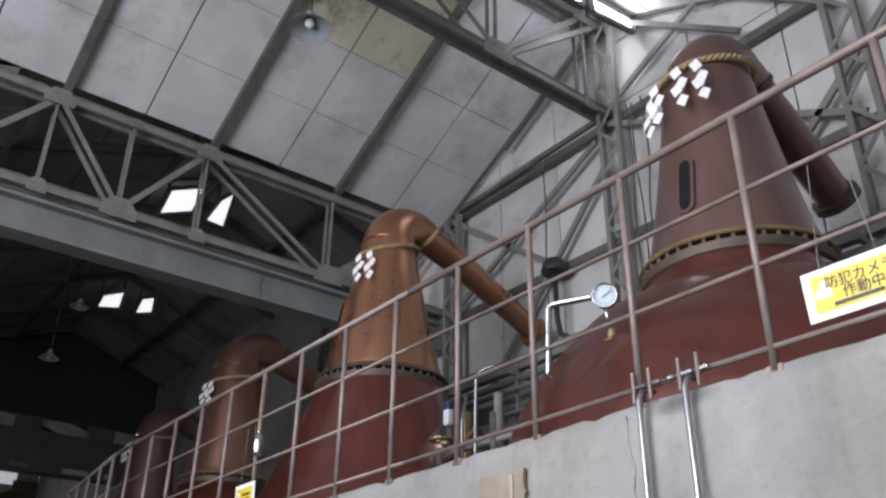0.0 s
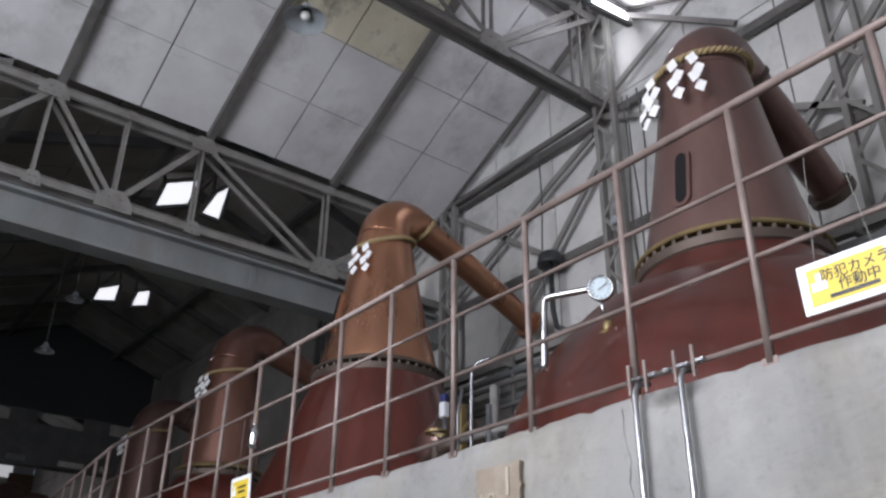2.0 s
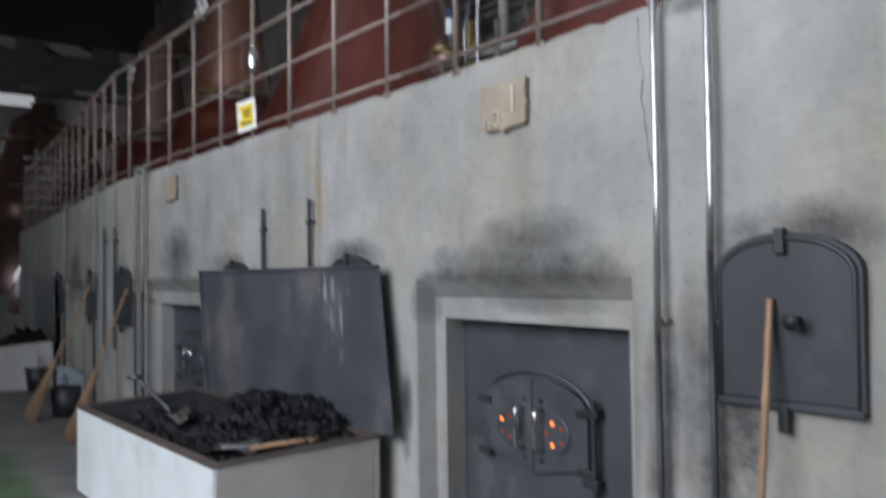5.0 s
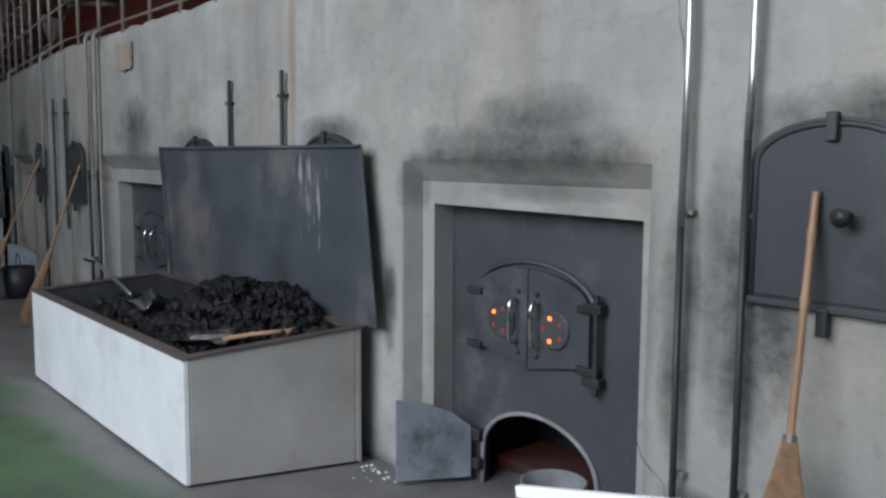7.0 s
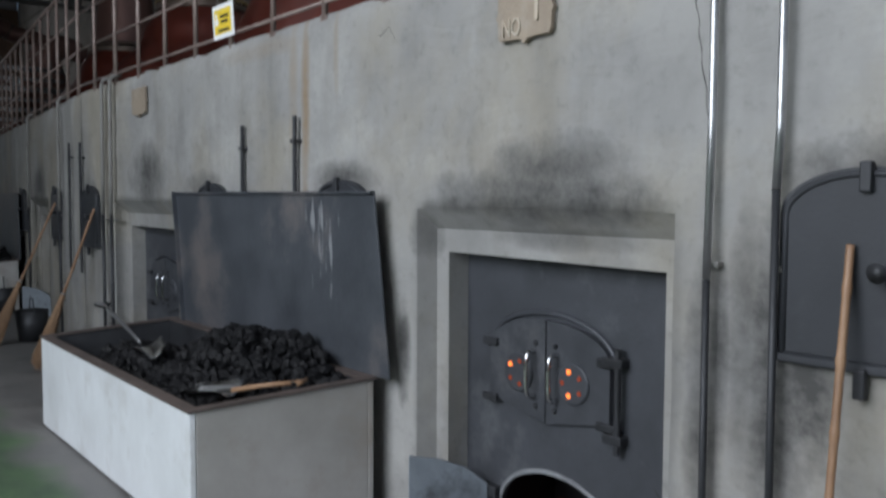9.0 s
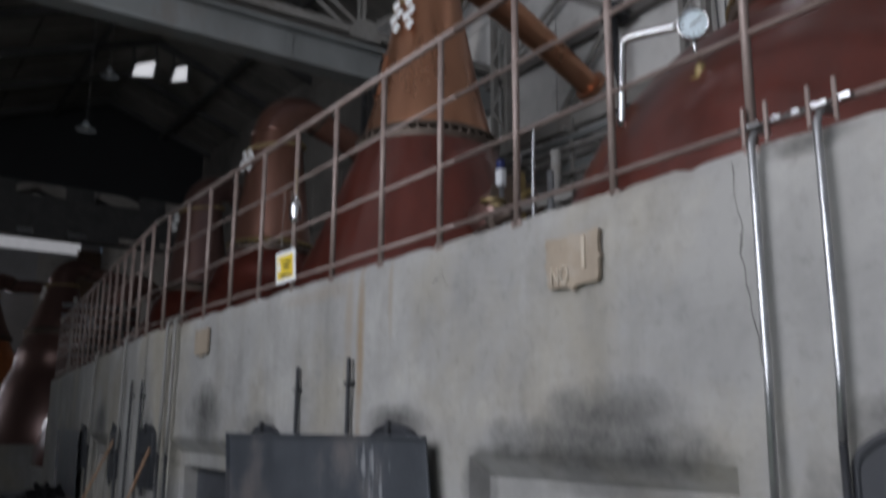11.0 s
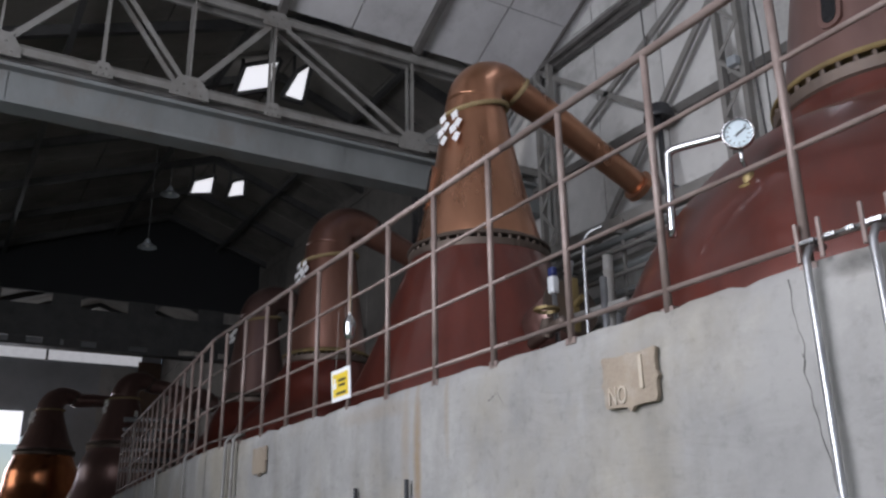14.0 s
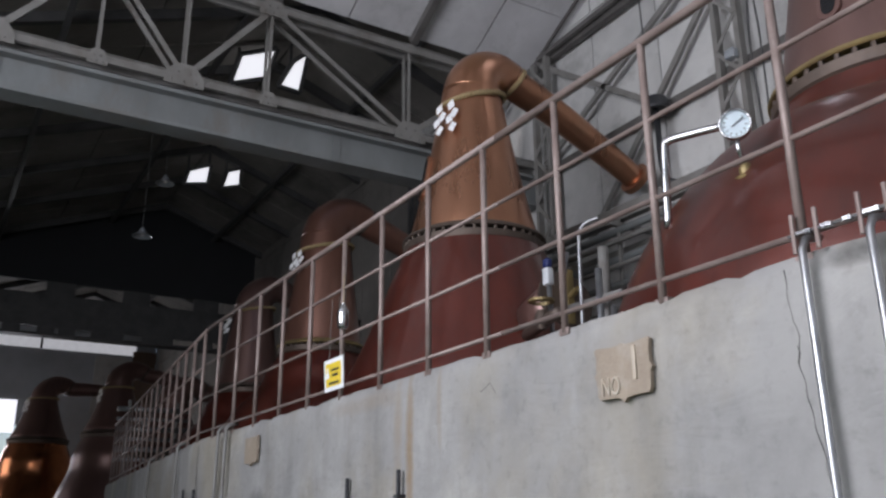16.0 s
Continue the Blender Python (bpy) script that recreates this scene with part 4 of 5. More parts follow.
def still(x, y, zr, rr, ztop, rn, neckmat, potmat, ringmat, arm_end, z0=2.5, body_r=1.5, arm_turn=0.0, label="", bolts=44, slot=None, shape=None):
    s = thing("pot_still", label, "pot still", pose(x, y, 0, 0, 0, arm_turn), "row of pot stills")
    zb = zr - 0.12
    d = zb - z0
    keys = [(body_r * 1.03, z0 - 0.02), (body_r * 1.04, z0 + 0.12 * d), (body_r * 0.99, z0 + 0.3 * d), (body_r * 0.86, z0 + 0.5 * d), (rr + (body_r - rr) * 0.38, z0 + 0.68 * d), (rr + 0.2, z0 + 0.83 * d), (rr + 0.05, z0 + 0.95 * d), (rr + 0.01, zb)]
    keys = shape or keys
    part("pot", lathebm(profile(keys, 9), 96), potmat, s, "red-brown lacquered copper pot", smooth=True)
    part("lower_flange", lathebm([(rr - 0.02, zb - 0.1), (rr + 0.05, zb - 0.085), (rr + 0.07, zb - 0.07), (rr + 0.07, zb + 0.0), (rr - 0.02, zb + 0.006)], 72), BRONZE, s)
    part("collar_ring", lathebm([(rr - 0.03, zb + 0.035), (rr + 0.075, zb + 0.035), (rr + 0.085, zb + 0.045), (rr + 0.075, zb + 0.07), (rr - 0.0, zb + 0.11), (rr - 0.03, zb + 0.14)], 72), ringmat, s, "bolted brass collar" if ringmat is BRASS else "dull bolted collar")
    for k in range(bolts):
        a = 2 * math.pi * k / bolts
        share("bolt", bolt_mesh, pose((rr + 0.052) * math.cos(a), (rr + 0.052) * math.sin(a), zb + 0.015), s)
    # neck, swan bend and lyne arm
    bend = rn * 1.2
    zs = ztop - bend - rn * 0.8
    n = 16
    nk = [(rr, zb + 0.1), (rr * 0.97, zb + 0.2), (rn + (rr - rn) * 0.7, zb + 0.3 * (zs - zb)), (rn + (rr - rn) * 0.42, zb + 0.55 * (zs - zb)), (rn + (rr - rn) * 0.14, zb + 0.83 * (zs - zb)), (rn, zs)]
    bm = bmesh.new()
    lathe(bm, profile(nk, n), 72)
    part("neck", bm, neckmat, s, "tapering copper neck", smooth=True)
    ae = Vector(arm_end)
    start = Vector((0, 0, zs - 0.01))
    r2 = rn * 0.63
    arc = [(0, bend * (1 - math.cos(radians(q))), zs + bend * math.sin(radians(q))) for q in (22, 45, 68, 90, 112, 130)]
    last = Vector(arc[-1])
    path = smooth_line([start] + arc + [last + (ae - last) * 0.3 + Vector((0, 0, 0.04)), last + (ae - last) * 0.65 + Vector((0, 0, 0.03)), ae], 6)
    m = len(path)
    rad = []
    for i in range(m):
        u = i / (m - 1)
        if u < 0.5:
            rad.append(rn + (r2 - rn) * (u / 0.5) ** 1.2)
        else:
            rad.append(r2 + (rn * 0.44 - r2) * (u - 0.5) / 0.5)
    part("lyne_arm", tubebm(path, rad, 40), neckmat, s, "bent copper head and downward lyne arm", smooth=True)
    d = (path[-1] - path[-3]).normalized()
    part("arm_flange", tubebm([path[-1] - d * 0.04, path[-1] + d * 0.04], rn * 0.42 + 0.07, 28), BRONZE if neckmat is not BRIGHTCOP else neckmat, s)
    q = path[int(m * 0.62)]
    dq = (path[int(m * 0.62) + 1] - q).normalized()
    part("arm_band", tubebm([q - dq * 0.03, q - dq * 0.015, q + dq * 0.015, q + dq * 0.03], [rad[int(m * 0.62)] + e for e in (0.004, 0.022, 0.022, 0.004)], 32), BRONZE if neckmat is not BRIGHTCOP else STRAW, s)
    if slot:
        a, z = slot
        fr = bmesh.new()
        rs = rn + (rr - rn) * max(0, (zs - z) / (zs - zb)) ** 1.0
        out = arch_outline(0.15, -0.19, 0.19, 0.265, 10)[2:] + [(-0.075 * math.cos(math.pi * i / 10), -0.19 - 0.075 * math.sin(math.pi * i / 10)) for i in range(11)]
        extrude_outline(fr, out, -0.03, 0.06)
        mm = pose(0, 0, z, 0, 0, a) @ pose(0, -rs * 0.985, 0, -10, 0, 0)
        fr.transform(mm)
        part("sight_glass_frame", fr, neckmat, s)
        bm = bmesh.new()
        extrude_outline(bm, [(p * 0.62, q * 0.88) for p, q in out], -0.034, 0.0)
        bm.transform(mm)
        part("sight_glass", bm, COAL, s, "dark sight glass")
    return s


def torus_rope(bm, r, z, thick, turns, tilt=0.0, n=180):
    for k in range(2):
        pts = []
        for i in range(n + 1):
            a = 2 * math.pi * i / n
            ph = turns * a + math.pi * k
            rr_ = r + 0.6 * thick * math.cos(ph)
            pts.append((rr_ * math.cos(a), rr_ * math.sin(a), z + 0.6 * thick * math.sin(ph) + tilt * math.sin(a)))
        tube(bm, pts, thick * 0.62, 8, caps=False)


def sacred_rope(x, y, z, r, turns, ln=0.46, thick=0.028, lean=14, tilt=0.02):
    """Straw rope round a still's neck with zigzag paper streamers."""
    t = thing("straw_rope", "twisted straw rope tied round the neck with white zigzag paper streamers", "rope", Matrix.Translation((x, y, z)), "still ropes")
    bm = bmesh.new()
    torus_rope(bm, r, 0, thick, 26, tilt)
    part("twisted_rope", bm, STRAW, t, smooth=True)
    for k in turns:
        bm = bmesh.new()
        h = ln / 4
        for j in range(4):
            cx, zc = (0.019 if j % 2 else -0.019), -0.05 - (j + 0.5) * h * 0.8
            d = 0.011 * (1 if j % 2 else -1)
            rhomb = [(-0.05, 0.024), (0.014, 0.58 * h + 0.012), (0.05, -0.024), (-0.014, -0.58 * h - 0.012)]
            rhomb = [((-a if j % 2 else a), b) for a, b in rhomb]
            front = [bm.verts.new((cx + a, d + 0.06 * b, zc + b)) for a, b in rhomb]
            rear = [bm.verts.new(v.co + Vector((0, 0.002, 0))) for v in front]
            bm.faces.new(front)
            bm.faces.new(rear[::-1])
            for q in range(4):
                bm.faces.new((front[q], rear[q], rear[(q + 1) % 4], front[(q + 1) % 4]))
        bm.transform(pose(0, 0, -tilt, 0, 0, k) @ pose(0, -r - 0.05, 0, -lean, 0, min(40, max(0, 30 - k) * 0.6)))
        part("paper_streamer", bm, PAPER, t)


S = [(-1.1, 2.41), (-5.73, 2.3), (-10.4, 2.55), (-15.0, 2.95)]
DOME = [(1.82, 2.48), (1.83, 2.8), (1.76, 3.1), (1.57, 3.47), (1.38, 3.7), (1.19, 3.9), (1.04, 3.99), (0.95, 4.02), (0.88, 4.04), (0.81, 4.08), (0.75, 4.16), (0.71, 4.25), (0.68, 4.35)]
BELL = [(1.7, 2.48), (1.62, 2.68), (1.48, 2.93), (1.33, 3.22), (1.21, 3.46), (1.08, 3.75), (0.97, 4.02), (0.87, 4.28), (0.79, 4.47), (0.73, 4.63)]
still(*S[0], 4.48, 0.65, 6.84, 0.375, BROWNCOP, REDPOT, BRASS, (0.0, 1.9, 5.78), shape=DOME, label="large dark copper pot still with a brass collar and straw rope", slot=(4, 4.95))
sacred_rope(*S[0], 6.2, 0.4, [27, 6, -28, -50], 0.54, tilt=0.05)
still(*S[1], 4.75, 0.69, 7.13, 0.335, BRIGHTCOP, REDPOT, BRONZE, (0.0, 2.45, 5.97), shape=BELL, label="warm orange copper pot still with a long downward lyne arm", slot=(-14, 5.4))
sacred_rope(*S[1], 6.36, 0.37, [30, 8], 0.48, tilt=0.1)
still(*S[2], 4.47, 0.6, 6.95, 0.39, REDNECK, REDPOT, BRASS, (0.1, 2.3, 5.8), body_r=1.45, label="dim brown copper pot still with a polished collar")
sacred_rope(*S[2], 5.98, 0.43, [20, 2], 0.44, tilt=0.08)
still(*S[3], 4.5, 0.62, 6.85, 0.39, BROWNCOP, REDPOT, BRONZE, (0.1, 2.2, 5.9), body_r=1.45, label="dark copper pot still deep in the row")
sacred_rope(*S[3], 6.02, 0.43, [10, -4], 0.48, tilt=0.08)
still(-19.6, 2.6, 3.5, 0.8, 5.4, 0.38, BROWNCOP, REDPOT, BRONZE, (0, 2.3, 4.6), z0=0.8, label="dark copper pot still deep in the hall")
still(-24.0, 2.1, 4.4, 0.8, 6.45, 0.38, BROWNCOP, BROWNCOP, BRONZE, (0.1, 2.3, 5.7), z0=1.2, label="dark copper pot still at the far end")
sacred_rope(-24.0, 2.1, 5.6, 0.42, [20, 6])
still(-28.0, 0.62, 4.5, 0.82, 6.5, 0.4, BROWNCOP, SHINECOP, BRONZE, (0.1, 2.6, 6.0), z0=1.2, label="small still with a polished copper pot at the far end")
sacred_rope(-28.0, 0.62, 5.7, 0.43, [30, 16, -5])
for x, y in ((-19.6, 2.6), (-24.0, 2.1), (-28.0, 0.62)):
    bm = bmesh.new()
    lathe(bm, [(0.05, 1.3), (1.62, 1.3), (1.65, 1.25), (1.65, 0.0)], 40)
    bm.transform(Matrix.Translation((x, y, 0 if x < -20 else -0.4)))
    tagged(link("still_base", bm, RENDER), "round cement base under a still", "base")

# ---- guard rail ----
ZT, ZB = 3.88, H
rail = thing("guard_rail", "worn brown painted steel guard rail along the furnace wall top", "railing")
posts = [0.453 + 0.655 * k for k in range(7, -1, -1)] + [-0.204, -0.872, -1.497, -2.145, -2.764, -3.39, -4.0]
x = -4.0
while x > -17.0:
    x -= 0.612
    posts.append(x)
YR = 0.02
for k, x in enumerate(posts):
    m = along(x)
    bm = tubebm([m @ Vector((x, YR, ZB - 0.02)), m @ Vector((x, YR, ZT))], 0.018, 12)
    part("post", bm, RAILMAT, rail, smooth=True)
    bm = bmesh.new()
    box(bm, x - 0.035, x + 0.035, YR - 0.01, YR + 0.1, ZB - 0.03, ZB + 0.002, m=m)
    part("foot_plate", bm, RAILMAT, rail)
for nm, z, r in (("top_rail", ZT, 0.021), ("middle_rail", ZB + 0.79, 0.0115), ("middle_rail", ZB + 0.43, 0.0115), ("bottom_rail", ZB + 0.075, 0.0125)):
    for a, b in ((5.3, -2.0), (-2.0, BX)):
        part(nm, tubebm([(a, YR, z), (b, YR, z)], r, 10), RAILMAT, rail, smooth=True)
    part(nm, tubebm([(BX, YR, z), BEND @ Vector((-17.5, YR, z))], r, 10), RAILMAT, rail, smooth=True)

# ---- signs ----
def warning_sign(m, w, h, words):
    s = thing("warning_sign", "white plate with a yellow camera warning sticker, hung on the rail", "sign", m, "warning signs")
    part("plate", boxbm(-w / 2, w / 2, 0, 0.008, -h / 2, h / 2, bevel=0.002), SIGNWHITE, s)
    part("sticker", boxbm(-w * 0.4, w * 0.4, -0.003, 0.0, -h * 0.36, h * 0.36), SIGNYELLOW, s)
    ic = boxbm(-w * 0.37, -w * 0.2, -0.006, -0.003, -h * 0.1, h * 0.08, bevel=0.002)
    box(ic, -w * 0.31, -w * 0.25, -0.006, -0.003, h * 0.08, h * 0.24)
    part("camera_picture", ic, SIGNWHITE, s)
    if words:
        stretch_text(s, "lettering", "防犯カメラ", h * 0.27, BLACKINK, pose(w * 0.1, -0.005, h * 0.15, 90), 0.001)
        stretch_text(s, "lettering", "作動中", h * 0.27, BLACKINK, pose(w * 0.12, -0.005, -h * 0.1, 90), 0.001)
    else:
        part("print_bar", boxbm(-w * 0.1, w * 0.3, -0.006, -0.003, h * 0.1, h * 0.17), BLACKINK, s)
        part("print_bar", boxbm(-w * 0.06, w * 0.26, -0.006, -0.003, -h * 0.06, h * 0.01), BLACKINK, s)
    part("print_bar", boxbm(-w * 0.2, w * 0.3, -0.006, -0.003, -h * 0.3, -h * 0.23), BLACKINK, s)
    for o in (-0.3, 0.3):
        part("wire", tubebm([(w * o, 0.01, h * 0.48), (w * o * 0.6, 0.03, h * 0.48 + 0.45)], 0.002, 6), STEEL, s)
    return s


warning_sign(pose(0.825, YR - 0.035, 2.9, 3, 0, 0), 0.37, 0.198, True)
warning_sign(pose(-4.06, YR - 0.035, 2.868, 3, 0, 0), 0.325, 0.228, False)

fl = thing("hanging_flask", "small bright steel flask hung from the rail on a cord", "flask", Matrix.Translation((-3.93, YR - 0.03, 3.26)))
part("body", lathebm(profile([(0.01, -0.09), (0.035, -0.08), (0.045, -0.02), (0.042, 0.04), (0.02, 0.08), (0.016, 0.1)], 4), 20), CHROME, fl, smooth=True)
part("cord", tubebm([(0, 0, 0.09), (-0.05, 0.02, 0.33)], 0.003, 6), STRAW, fl)

# ---- plates with the furnace number ----


def shield(w, h):
    half = [(0.0, h * 0.5), (w * 0.06, h * 0.47), (w * 0.2, h * 0.46), (w * 0.46, h * 0.5), (w * 0.5, h * 0.46), (w * 0.475, h * 0.3), (w * 0.48, h * 0.08), (w * 0.52, 0.0), (w * 0.48, -h * 0.08), (w * 0.475, -h * 0.34), (w * 0.44, -h * 0.42), (w * 0.2, -h * 0.42), (w * 0.06, -h * 0.44), (0.0, -h * 0.52)]
    return half + [(-x, z) for x, z in half[::-1][1:-1]]


for i, (x, z) in enumerate(((-1.083, 2.432), (-5.72, 2.455))):
    p = thing("name_plate", "tan cast plate with raised furnace number on the rendered wall" if i == 0 else "small tan cast plate on the rendered wall", "plate", pose(x, -0.012, z), "furnace plates")
    bm = bmesh.new()
    extrude_outline(bm, shield(0.33, 0.24)[::-1], -0.02, 0.0)
    part("plate", bm, TAN, p)
    if i == 0:
        stretch_text(p, "lettering", "NO", 0.085, TANLIGHT, pose(-0.07, -0.022, -0.055, 90) @ Matrix.Diagonal((0.85, 1.25, 1, 1)), 0.006)
        stretch_text(p, "lettering", "1", 0.2, TANLIGHT, pose(0.078, -0.022, 0.02, 90), 0.006)

# ---- pipes on the wall ----


def riser(x, m, r=0.0135, zt=H + 0.06, zb=0.0, material=PIPESTEEL, dark_below=None, bend=True):
    p = thing("riser_pipe", "bright steel conduit clamped up the furnace wall", "pipe", None, "wall conduits")
    pts = [(x, -0.05, zb), (x - 0.004, -0.052, 1.0), (x + 0.004, -0.05, 1.9), (x, -0.045, zt - 0.06), (x, -0.02, zt - 0.02), (x, 0.06, zt)]
    if dark_below:
        lowp = [(x, -0.05, zb), (x - 0.004, -0.052, dark_below)]
        bm = tubebm([m @ Vector(q) for q in lowp], r * 0.95, 12)
        part("pipe_run", bm, IRON, p, "blackened lower length", smooth=True)
        pts = [(x - 0.004, -0.052, dark_below)] + [q for q in pts if q[2] > dark_below]
    part("pipe_run", tubebm([m @ Vector(q) for q in pts], r, 14), material, p, smooth=True)
    for z in (0.5, 1.45):
        bm = bmesh.new()
        box(bm, x - 0.028, x + 0.028, -0.034, 0.012, z - 0.008, z + 0.008, m=m)
        part("clamp", bm, STEEL, p)
    return p


riser(-0.168, ID, dark_below=1.4)
riser(0.076, ID, dark_below=1.7)
cl = thing("pipe_clamps", "threaded rods and channel holding the conduits to the rail", "clamp")
part("channel", boxbm(-0.235, 0.19, YR - 0.042, YR - 0.032, H + 0.062, H + 0.07), DARKSTEEL, cl)
for xa, xb in ((-0.195, -0.14), (-0.1, -0.06), (-0.02, 0.01), (0.05, 0.105), (0.145, 0.185)):
    part("strap", boxbm(xa, xb, YR - 0.05, YR - 0.026, H + 0.059, H + 0.072), CHROME, cl)
for x in (-0.213, -0.123, 0.035, 0.128):
    part("threaded_rod", tubebm([(x, YR - 0.037, H + 0.0), (x, YR - 0.037, H + 0.14)], 0.009, 8), RAILMAT, cl)
for x in (-6.42, -6.66, -8.55, -11.0):
    riser(x, along(x), 0.017, material=STEEL, dark_below=1.5)
for x, zt in ((-3.026, 2.15), (-3.735, 2.134), (-7.42, 2.2), (-7.98, 2.22)):
    rd = thing("fire_iron_rod", "dark iron damper rod against the wall", "rod", None, "damper rods")
    m = along(x)
    bm = tubebm([m @ Vector((x, -0.04, 0.9)), m @ Vector((x, -0.035, zt))], 0.014, 8)
    part("rod_bar", bm, IRON, rd)
    bm = bmesh.new()
    box(bm, x - 0.024, x + 0.024, -0.055, 0.012, zt - 0.16, zt - 0.14, m=m)
    part("guide", bm, IRON, rd)

# pressure gauge with its steel siphon
g = thing("pressure_gauge", "round steel pressure gauge with a pale blue dial", "gauge", pose(-1.05, 0.82, 3.75, 8, 0, 35) @ Matrix.Diagonal((0.67, 0.67, 0.67, 1)))
bm = lathebm([(0.0, -0.05), (0.1, -0.05), (0.118, -0.04), (0.122, 0.03), (0.112, 0.04), (0.104, 0.03), (0.1, 0.012)], 40)
bm.transform(Matrix.Rotation(radians(90), 4, "X"))
part("case", bm, CHROME, g, smooth=True)
bm = lathebm([(0.0, 0.014), (0.101, 0.014)], 40)
bm.transform(Matrix.Rotation(radians(90), 4, "X"))
part("dial", bm, DIAL, g)
for k in range(11):
    a = radians(-45 + 27 * k)
    bm = boxbm(-0.003, 0.003, -0.0175, -0.0155, 0.07, 0.09)
    bm.transform(Matrix.Rotation(a + math.pi * 0.5, 4, "Y"))
    part("tick_mark", bm, BLACKINK, g)
bm = boxbm(-0.004, 0.004, -0.022, -0.019, -0.03, 0.075)
bm.transform(Matrix.Rotation(radians(58), 4, "Y"))
part("needle", bm, BLACKINK, g)
part("stem", tubebm([(0, 0, -0.11), (0, 0.02, -0.2), (0.03, 0.04, -0.3)], 0.018, 10), CHROME, g, smooth=True)
bm = lathebm([(0.0, -0.44), (0.075, -0.44), (0.09, -0.4), (0.05, -0.38), (0.05, -0.33), (0.03, -0.29), (0.0, -0.28)], 20)
bm.transform(Matrix.Translation((0.03, 0.06, 0)))
part("brass_cock", bm, BRASS, g)
sp = thing("bent_pipe", "bright steel pipe bent beside the gauge", "pipe")
part("pipe_run", tubebm(smooth_line([(-1.12, 0.8, 3.765), (-1.34, 0.7, 3.765), (-1.385, 0.685, 3.755), (-1.405, 0.68, 3.72), (-1.41, 0.66, 3.28)], 6), 0.022, 12), CHROME, sp, smooth=True)
mh = thing("manhole", "brown copper manhole with a brass yoke on a pot", "manhole", pose(S[1][0] + 1.36, S[1][1] - 0.06, 3.68, 0, 0, -6))
part("collar", tubebm([(-0.25, 0, -0.08), (0.2, 0, 0.04)], 0.24, 28), BROWNCOP, mh, smooth=True)
part("cover", tubebm([(0.2, 0, 0.04), (0.235, 0, 0.05)], 0.27, 28), BRONZE, mh)
part("yoke", boxbm(0.23, 0.31, -0.04, 0.04, -0.2, 0.3, bevel=0.015), BRASS, mh)
part("screw", tubebm([(0.28, 0, 0.05), (0.42, 0, 0.09)], 0.03, 10), BRASS, mh)
bd = thing("pipe_bundle", "upright steel sample pipes and valves between two stills", "pipes")
for i, (x, y, z1, r) in enumerate(((-3.35, 1.9, 3.75, 0.03), (-3.15, 1.85, 3.4, 0.022), (-3.0, 1.95, 3.2, 0.022), (-3.5, 2.1, 4.0, 0.045))):
    part("pipe", tubebm([(x, y, 2.5), (x, y, z1)], r, 12), DULLSTEEL if i != 3 else STEEL, bd, smooth=True)
part("cross_pipe", tubebm([(-3.9, 1.84, 3.74), (-3.88, 1.84, 3.24), (-3.4, 1.86, 3.2), (-2.7, 1.85, 3.15)], 0.022, 10), DULLSTEEL, bd, smooth=True)
part("cross_pipe", tubebm([(-3.9, 2.0, 3.55), (-3.1, 1.9, 3.5)], 0.03, 10), STEEL, bd, smooth=True)
part("valve", boxbm(-3.94, -3.86, 1.8, 1.87, 3.74, 3.89, bevel=0.015), WHITEMETAL, bd, "white actuator box")
part("valve_cap", boxbm(-3.935, -3.865, 1.805, 1.865, 3.894, 3.97, bevel=0.015), mat("blue_plastic", (0.02, 0.03, 0.12), 0.4), bd, "dark blue cap")
for i in range(7):
    z = 3.0 + 0.24 * i
    part("cross_pipe", tubebm([(-8.5, 4.25 + 0.05 * (i % 3), z), (5, 4.25 + 0.05 * (i % 3), z + 0.02)], 0.022 + 0.012 * (i % 3), 10), STEEL if i % 2 else RAFTERMAT, bd, smooth=True)
# small valves beside the second still
va = thing("valve_set", "brass and steel sampling valves beside a still", "valves", Matrix.Translation((-3.86, 1.72, 3.42)))
part("valve_body", lathebm([(0.0, -0.09), (0.045, -0.08), (0.07, 0.0), (0.045, 0.08), (0.0, 0.09)], 16), BRONZE, va)
bm = tubebm([(-0.35, 0.1, -0.05), (0.1, 0, 0.0), (0.3, -0.05, 0.0)], 0.05, 12)
part("pipe_stub", bm, BRONZE, va, smooth=True)
part("wheel", lathebm([(0.08, 0.14), (0.11, 0.15), (0.11, 0.17), (0.08, 0.17), (0.08, 0.14)], 20), BRASS, va)
part("sample_pipe", tubebm([(0.3, 0, -0.4), (0.3, 0, 0.25), (0.3, 0.05, 0.5)], 0.016, 10), DULLSTEEL, va, smooth=True)
tp = thing("bent_pipe", "thin hooked steel pipe rising behind the rail", "pipe")
part("pipe_run", tubebm(smooth_line([(-2.52, 1.0, 2.5), (-2.51, 1.0, 3.5), (-2.47, 1.0, 3.67), (-2.36, 1.05, 3.71)], 6), 0.013, 10), DULLSTEEL, tp, smooth=True)

# ---- furnace fronts ----


def handle(parent, x, z, y, h=0.16):
    part("handle", tubebm(smooth_line([(x, y, z - h / 2), (x, y - 0.05, z - h / 2 + 0.015), (x, y - 0.05, z + h / 2 - 0.015), (x, y, z + h / 2)], 5), 0.011, 8), CHROME, parent, "worn bright handle", smooth=True)


